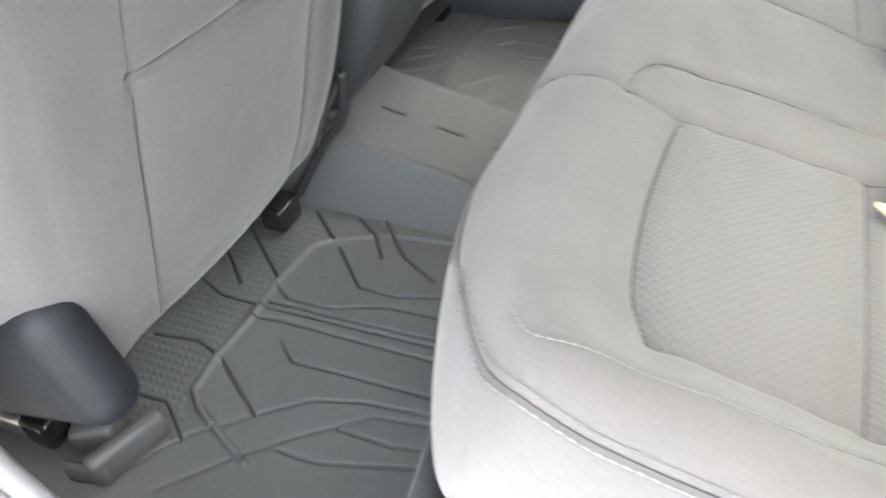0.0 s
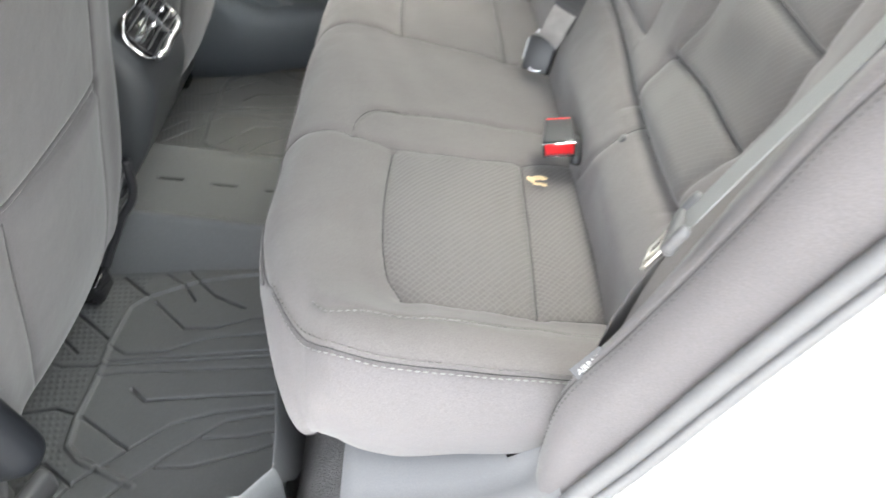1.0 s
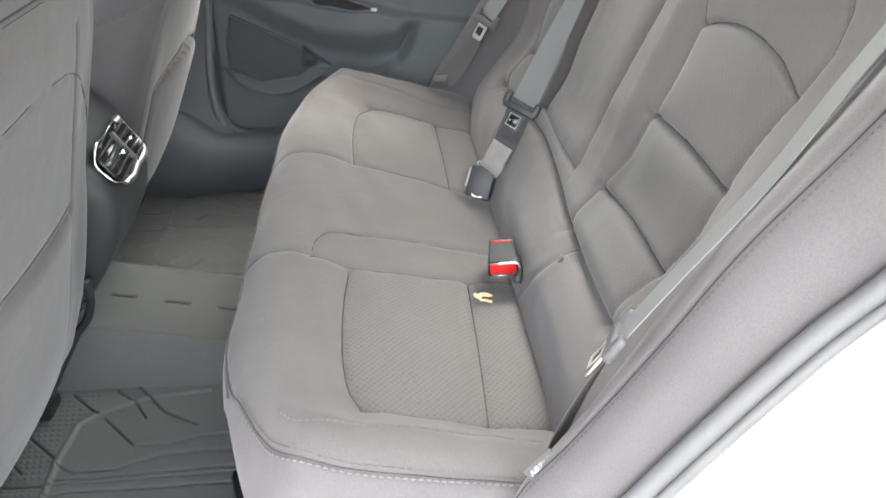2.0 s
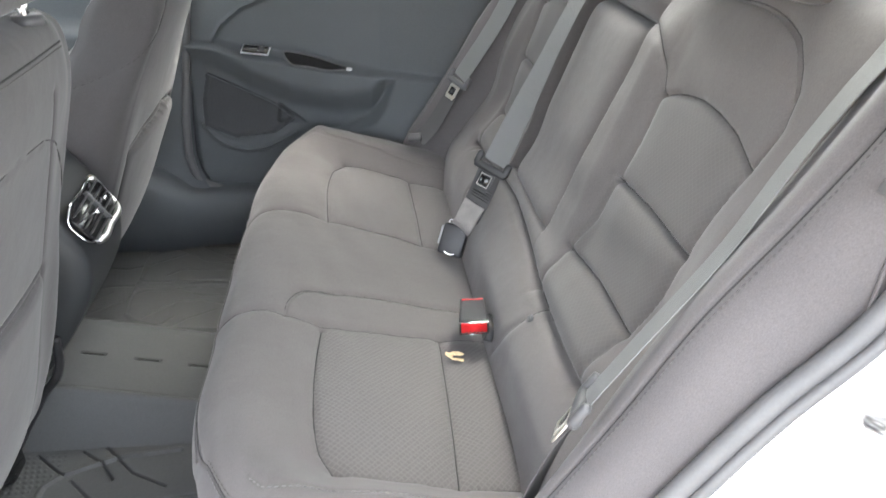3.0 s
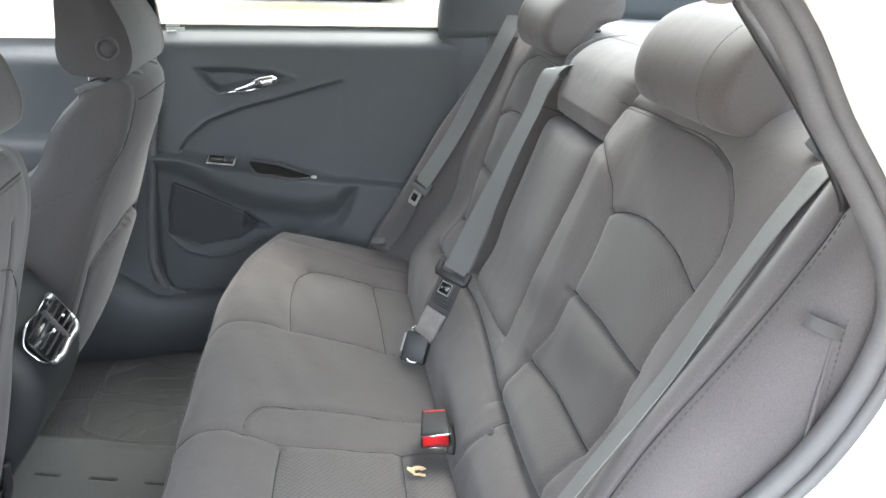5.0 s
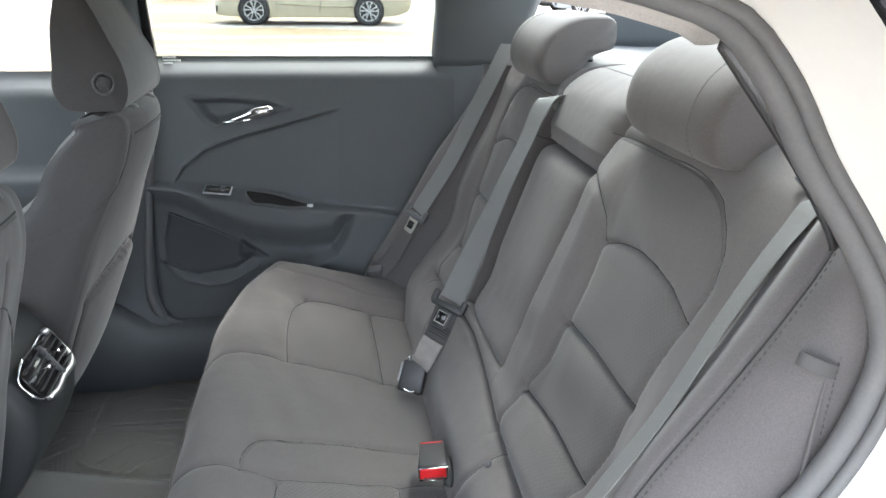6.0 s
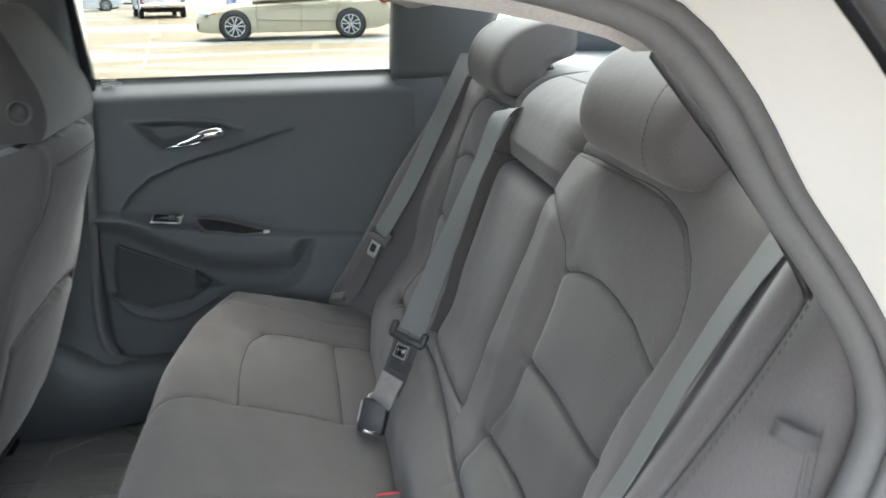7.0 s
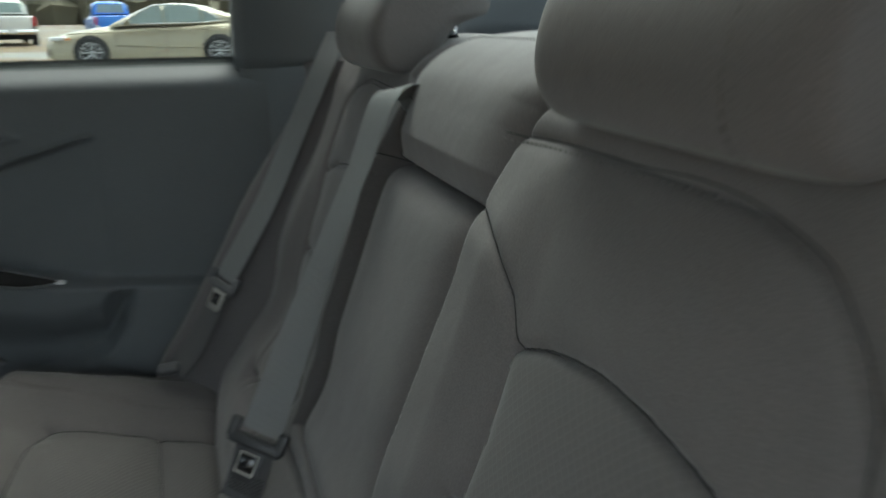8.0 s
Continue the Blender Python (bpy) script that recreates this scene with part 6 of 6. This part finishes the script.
def wheel(parent, x, y, r, side):
    """A wheel with tyre, rim and ten spokes; side: the way its outer face looks along y."""
    w = new("wheel")
    w.parent = parent
    m = Matrix.Translation((x, y, r)) @ Matrix.Rotation(radians(90) * side, 4, "X")
    rows = []
    for rr, z in ((r * 0.70, -0.10), (r * 0.93, -0.105), (r, -0.08), (r, 0.08), (r * 0.93, 0.105), (r * 0.72, 0.10), (r * 0.69, 0.07)):
        rows.append([m @ Vector((rr * math.cos(g), rr * math.sin(g), z)) for g in np.linspace(0, 2 * math.pi, 40, endpoint=False)])
    loft("tyre", rows, TYRE, w, closed=True)
    rows = []
    for rr, z in ((r * 0.71, 0.095), (r * 0.66, 0.10), (r * 0.63, 0.06), (r * 0.6, -0.05)):
        rows.append([m @ Vector((rr * math.cos(g), rr * math.sin(g), z)) for g in np.linspace(0, 2 * math.pi, 40, endpoint=False)])
    rim = loft("rim", rows, RIM, w, closed=True)
    back = bmesh.new()
    bmesh.ops.create_circle(back, cap_ends=True, segments=32, radius=r * 0.66, matrix=m @ Matrix.Translation((0, 0, 0.0)))
    part("hub_shadow", back, DARK, w)
    for k in range(5):
        for off in (-0.17, 0.17):
            g = 2 * math.pi * k / 5 + off + 0.3
            g2 = 2 * math.pi * k / 5 + off * 1.5 + 0.3
            a, b = Vector((0.04 * math.cos(g), 0.04 * math.sin(g), 0.075)), Vector((r * 0.655 * math.cos(g2), r * 0.655 * math.sin(g2), 0.09))
            tube("spoke", [m @ a, m @ ((a + b) / 2 + Vector((0, 0, 0.006))), m @ b], [0.017, 0.018, 0.022], RIM, rim, sides=6)
    cap = bmesh.new()
    bmesh.ops.create_cone(cap, cap_ends=True, segments=20, radius1=0.06, radius2=0.05, depth=0.04, matrix=m @ Matrix.Translation((0, 0, 0.07)))
    part("hub", cap, RIM, rim)
    return w


def cross_rows(stations, n=17, k=2.8):
    """Hull rows: stations of (x, z_low, z_high, half_width), each a rounded arch."""
    rows = []
    for x, z0, z1, w in stations:
        row = []
        for i in range(n):
            g = math.pi * i / (n - 1)
            c, s = math.cos(g), math.sin(g)
            row.append((x, w * math.copysign(abs(c) ** (2 / k), c), z0 + (z1 - z0) * abs(s) ** (2 / k)))
        rows.append(row)
    return rows


def sedan(label, body, at, turn):
    """A four-door fastback saloon, nose towards -x."""
    car = thing("sedan", label, "car")
    lower = [(-2.42, 0.34, 0.50, 0.55), (-2.38, 0.24, 0.64, 0.72), (-2.2, 0.20, 0.72, 0.84), (-1.9, 0.19, 0.80, 0.90), (-1.4, 0.19, 0.88, 0.925), (-0.95, 0.19, 0.94, 0.925), (-0.4, 0.19, 0.97, 0.925), (0.5, 0.19, 0.99, 0.925),
             (1.2, 0.19, 1.03, 0.925), (1.7, 0.20, 1.06, 0.92), (2.1, 0.24, 1.06, 0.88), (2.35, 0.32, 1.03, 0.80), (2.46, 0.42, 0.98, 0.70), (2.49, 0.55, 0.9, 0.60)]
    loft("body", cross_rows(lower, 21, 4.2), body, car)
    cabin = [(-1.02, 0.90, 0.955, 0.74), (-0.75, 0.92, 1.09, 0.76), (-0.35, 0.93, 1.29, 0.75), (0.0, 0.93, 1.40, 0.73), (0.4, 0.94, 1.445, 0.72), (0.8, 0.95, 1.43, 0.71), (1.2, 0.97, 1.36, 0.69), (1.6, 1.0, 1.22, 0.68), (2.0, 1.02, 1.085, 0.66)]
    loft("roof", cross_rows(cabin, 21, 3.6), body, car)
    for s in (-1, 1):
        def pane(pts, name):
            bm = bmesh.new()
            bm.faces.new([bm.verts.new((x, s * (0.925 - 0.40 * (z - 0.90) - 0.02), z)) for x, z in pts])
            ob = part(name, bm, CAR_GLASS, car, smooth=False)
            ob.modifiers.new("thickness", "SOLIDIFY").thickness = 0.03
            return ob
        pane([(-0.72, 0.985), (0.15, 0.995), (0.13, 1.375), (-0.05, 1.36), (-0.36, 1.21)], "side_window")
        pane([(0.20, 0.995), (1.02, 1.01), (0.98, 1.31), (0.70, 1.37), (0.18, 1.38)], "side_window")
        pane([(1.06, 1.015), (1.42, 1.05), (1.25, 1.17), (1.03, 1.28)], "quarter_window")
        tube("window_line", [(x, s * (0.925 - 0.40 * (z - 0.90) - 0.004), z) for x, z in ((-0.78, 0.965), (0.2, 0.978), (1.05, 0.995), (1.48, 1.04))], 0.012, CHROME, car)
        tube("roof_line", [(x, s * (0.925 - 0.40 * (z - 0.90)), z) for x, z in ((-0.78, 0.97), (-0.40, 1.21), (-0.05, 1.385), (0.5, 1.41), (1.0, 1.335), (1.48, 1.05))], 0.014, CHROME, car)
        tube("door_gap", [(0.165, s * 0.928, 0.98), (0.19, s * 0.93, 0.6), (0.15, s * 0.928, 0.30)], 0.007, DARK, car, sides=5)
        tube("door_gap", [(-0.86, s * 0.928, 0.93), (-0.93, s * 0.93, 0.6), (-0.88, s * 0.928, 0.30)], 0.007, DARK, car, sides=5)
        tube("door_gap", [(1.12, s * 0.928, 0.98), (1.10, s * 0.93, 0.75), (0.92, s * 0.928, 0.36)], 0.007, DARK, car, sides=5)
        tube("crease", [(-0.9, s * 0.93, 0.50), (0.0, s * 0.938, 0.46), (1.0, s * 0.932, 0.44)], 0.016, body, car, sides=6)
        tube("crease", [(-1.9, s * 0.90, 0.76), (-0.6, s * 0.932, 0.80), (1.2, s * 0.934, 0.84), (2.2, s * 0.86, 0.90)], 0.014, body, car, sides=6)
        part("handle", block((0.18, 0.03, 0.025), (0.02, s * 0.94, 0.85), None, 0.01, 2), body, car)
        part("handle", block((0.18, 0.03, 0.025), (0.98, s * 0.94, 0.87), None, 0.01, 2), body, car)
        part("mirror", block((0.12, 0.18, 0.13), (-0.62, s * 1.0, 1.02), None, 0.04, 3), body, car)
        part("headlight", block((0.42, 0.10, 0.09), (-2.10, s * 0.80, 0.66), Matrix.Rotation(radians(-32 * s), 3, "Z"), 0.03, 3), LAMP_CLEAR, car)
        part("marker", block((0.10, 0.04, 0.04), (-1.92, s * 0.905, 0.655), None, 0.01, 2), AMBER, car)
        part("tail_light", block((0.30, 0.14, 0.11), (2.30, s * 0.80, 0.90), Matrix.Rotation(radians(28 * s), 3, "Z"), 0.03, 3), LAMP_RED, car)
        part("side_grille", block((0.10, 0.10, 0.16), (-2.33, s * 0.70, 0.36), None, 0.03, 2), DARK, car)
        for x in (-1.45, 1.38):
            arch = bmesh.new()
            bmesh.ops.create_cone(arch, cap_ends=True, segments=36, radius1=0.385, radius2=0.385, depth=0.12, matrix=Matrix.Translation((x, s * 0.885, 0.35)) @ Matrix.Rotation(radians(90), 4, "X"))
            part("wheel_arch", arch, DARK, car)
            wheel(car, x, s * 0.86, 0.34, -s)
    part("grille", block((0.06, 0.9, 0.20), (-2.40, 0, 0.44), None, 0.02, 2), DARK, car)
    part("exhaust", block((0.10, 0.16, 0.07), (2.40, -0.55, 0.30), None, 0.02, 2), CHROME, car)
    part("under_sill", block((2.3, 1.70, 0.10), (0, 0, 0.23), None, 0.03, 2), DARK, car)
    car.matrix_world = pose(*at, 0, 0, turn)
    return car


def pickup(label, body, at, turn, name="pickup_truck"):
    """A crew-cab pickup, nose towards -x."""
    car = thing(name, label, "truck")
    lower = [(-2.85, 0.50, 0.95, 0.70), (-2.78, 0.40, 1.10, 0.92), (-2.4, 0.38, 1.16, 0.99), (-1.2, 0.38, 1.20, 1.0), (2.6, 0.38, 1.22, 1.0), (2.78, 0.42, 1.22, 0.98), (2.82, 0.50, 1.18, 0.95)]
    loft("body", cross_rows(lower, 21, 9.0), body, car)
    cabin = [(-1.35, 1.12, 1.20, 0.86), (-0.9, 1.14, 1.55, 0.84), (-0.5, 1.14, 1.86, 0.80), (0.3, 1.14, 1.92, 0.78), (0.95, 1.14, 1.90, 0.78), (1.12, 1.14, 1.80, 0.80), (1.18, 1.14, 1.30, 0.86)]
    loft("cab", cross_rows(cabin, 21, 5.5), body, car)
    bm = bmesh.new()
    bm.faces.new([bm.verts.new((1.19 - 0.06 * (z > 1.5), y, z)) for y, z in ((-0.66, 1.36), (0.66, 1.36), (0.60, 1.76), (-0.60, 1.76))])
    part("rear_window", bm, CAR_GLASS, car, smooth=False).modifiers.new("thickness", "SOLIDIFY").thickness = 0.04
    for s in (-1, 1):
        for a, b in ((-0.85, -0.02), (0.06, 0.92)):
            bm = bmesh.new()
            bm.faces.new([bm.verts.new((x, s * (0.885 - 0.10 * (z - 1.25)), z)) for x, z in ((a, 1.26), (b, 1.26), (b, 1.74), (max(a, -0.55), 1.74))])
            part("side_window", bm, CAR_GLASS, car, smooth=False).modifiers.new("thickness", "SOLIDIFY").thickness = 0.05
        part("tail_light", block((0.10, 0.16, 0.38), (2.78, s * 0.88, 0.98), None, 0.03, 2), LAMP_RED, car)
        for x in (-1.85, 1.85):
            arch = bmesh.new()
            bmesh.ops.create_cone(arch, cap_ends=True, segments=32, radius1=0.47, radius2=0.47, depth=0.10, matrix=Matrix.Translation((x, s * 0.965, 0.42)) @ Matrix.Rotation(radians(90), 4, "X"))
            part("wheel_arch", arch, DARK, car)
            wheel(car, x, s * 0.92, 0.40, -s)
    part("bumper", block((0.16, 1.90, 0.20), (2.88, 0, 0.56), None, 0.04, 2), CHROME, car)
    part("tailgate", block((0.05, 1.56, 0.55), (2.81, 0, 0.92), None, 0.03, 2), body, car)
    part("plate", block((0.02, 0.32, 0.16), (2.97, 0, 0.60), None, 0.005, 1), TAG, car)
    part("underbody", block((5.0, 1.5, 0.2), (0, 0, 0.36), None, 0.03, 1), DARK, car)
    car.matrix_world = pose(*at, 0, 0, turn)
    return car


TAN = paint("champagne_paint", (0.34, 0.305, 0.215), 0.35, 0.3)
WHITE_T = paint("white_truck_paint", (0.68, 0.68, 0.66))
BLUE_T = paint("bright_blue_paint", (0.03, 0.22, 0.80))
GREY_T = paint("grey_car_paint", (0.16, 0.17, 0.18), 0.35, 0.3)
RED_T = paint("red_car_paint", (0.42, 0.02, 0.02))
SILVER_T = paint("silver_car_paint", (0.45, 0.46, 0.47), 0.35, 0.4)
G = GROUND
sedan("champagne-coloured four-door saloon parked on the snowy lot", TAN, (-0.12, 19.4, G), 0)
pickup("white pickup truck parked on the snowy lot, tail showing", WHITE_T, (-6.9, 38.5, G), -75)
pickup("bright blue pickup truck parked far across the lot", BLUE_T, (-2.9, 43.0, G), -80)
sedan("grey saloon parked far across the lot", GREY_T, (10.5, 26.5, G), 8)
sedan("silver saloon parked far across the lot", SILVER_T, (-14.0, 52.0, G), 20)
sedan("red saloon parked far across the lot", RED_T, (3.8, 47.0, G), 10)
sedan("grey saloon parked far across the lot", GREY_T, (-22.0, 55.0, G), 10)
pickup("grey pickup truck parked far across the lot", GREY_T, (7.5, 52.0, G), -85)
pickup("white pickup truck parked far across the lot", WHITE_T, (-12.0, 60.0, G), 15)
# far tree line
LEAF = material("far_trees", (0.10, 0.09, 0.06), 0.95)
vary(LEAF, (0.10, 0.09, 0.06), 0.5, 0.3, 3.0, 0.4)
rng = random.Random(3)
verts, faces = [], []
for i in range(420):
    x, y = rng.uniform(-160, 160), rng.uniform(150, 190)
    h, w = rng.uniform(4, 10), rng.uniform(2.5, 6)
    k = len(verts)
    m = 7
    verts.append((x, y, G + h))
    for j in range(m):
        g = 2 * math.pi * j / m
        verts.append((x + w * math.cos(g) * rng.uniform(0.7, 1), y + w * math.sin(g) * rng.uniform(0.7, 1), G + h * rng.uniform(0.4, 0.75)))
    for j in range(m):
        verts.append((x + w * 0.7 * math.cos(2 * math.pi * j / m), y + w * 0.7 * math.sin(2 * math.pi * j / m), G - 0.2))
    faces += [(k, k + 1 + j, k + 1 + (j + 1) % m) for j in range(m)]
    faces += [(k + 1 + j, k + 1 + m + j, k + 1 + m + (j + 1) % m, k + 1 + (j + 1) % m) for j in range(m)]
tagged(part_data("far_woods", verts, faces, LEAF, smooth=False), "low line of bare brown trees beyond the lot", "trees", kind="stuff")
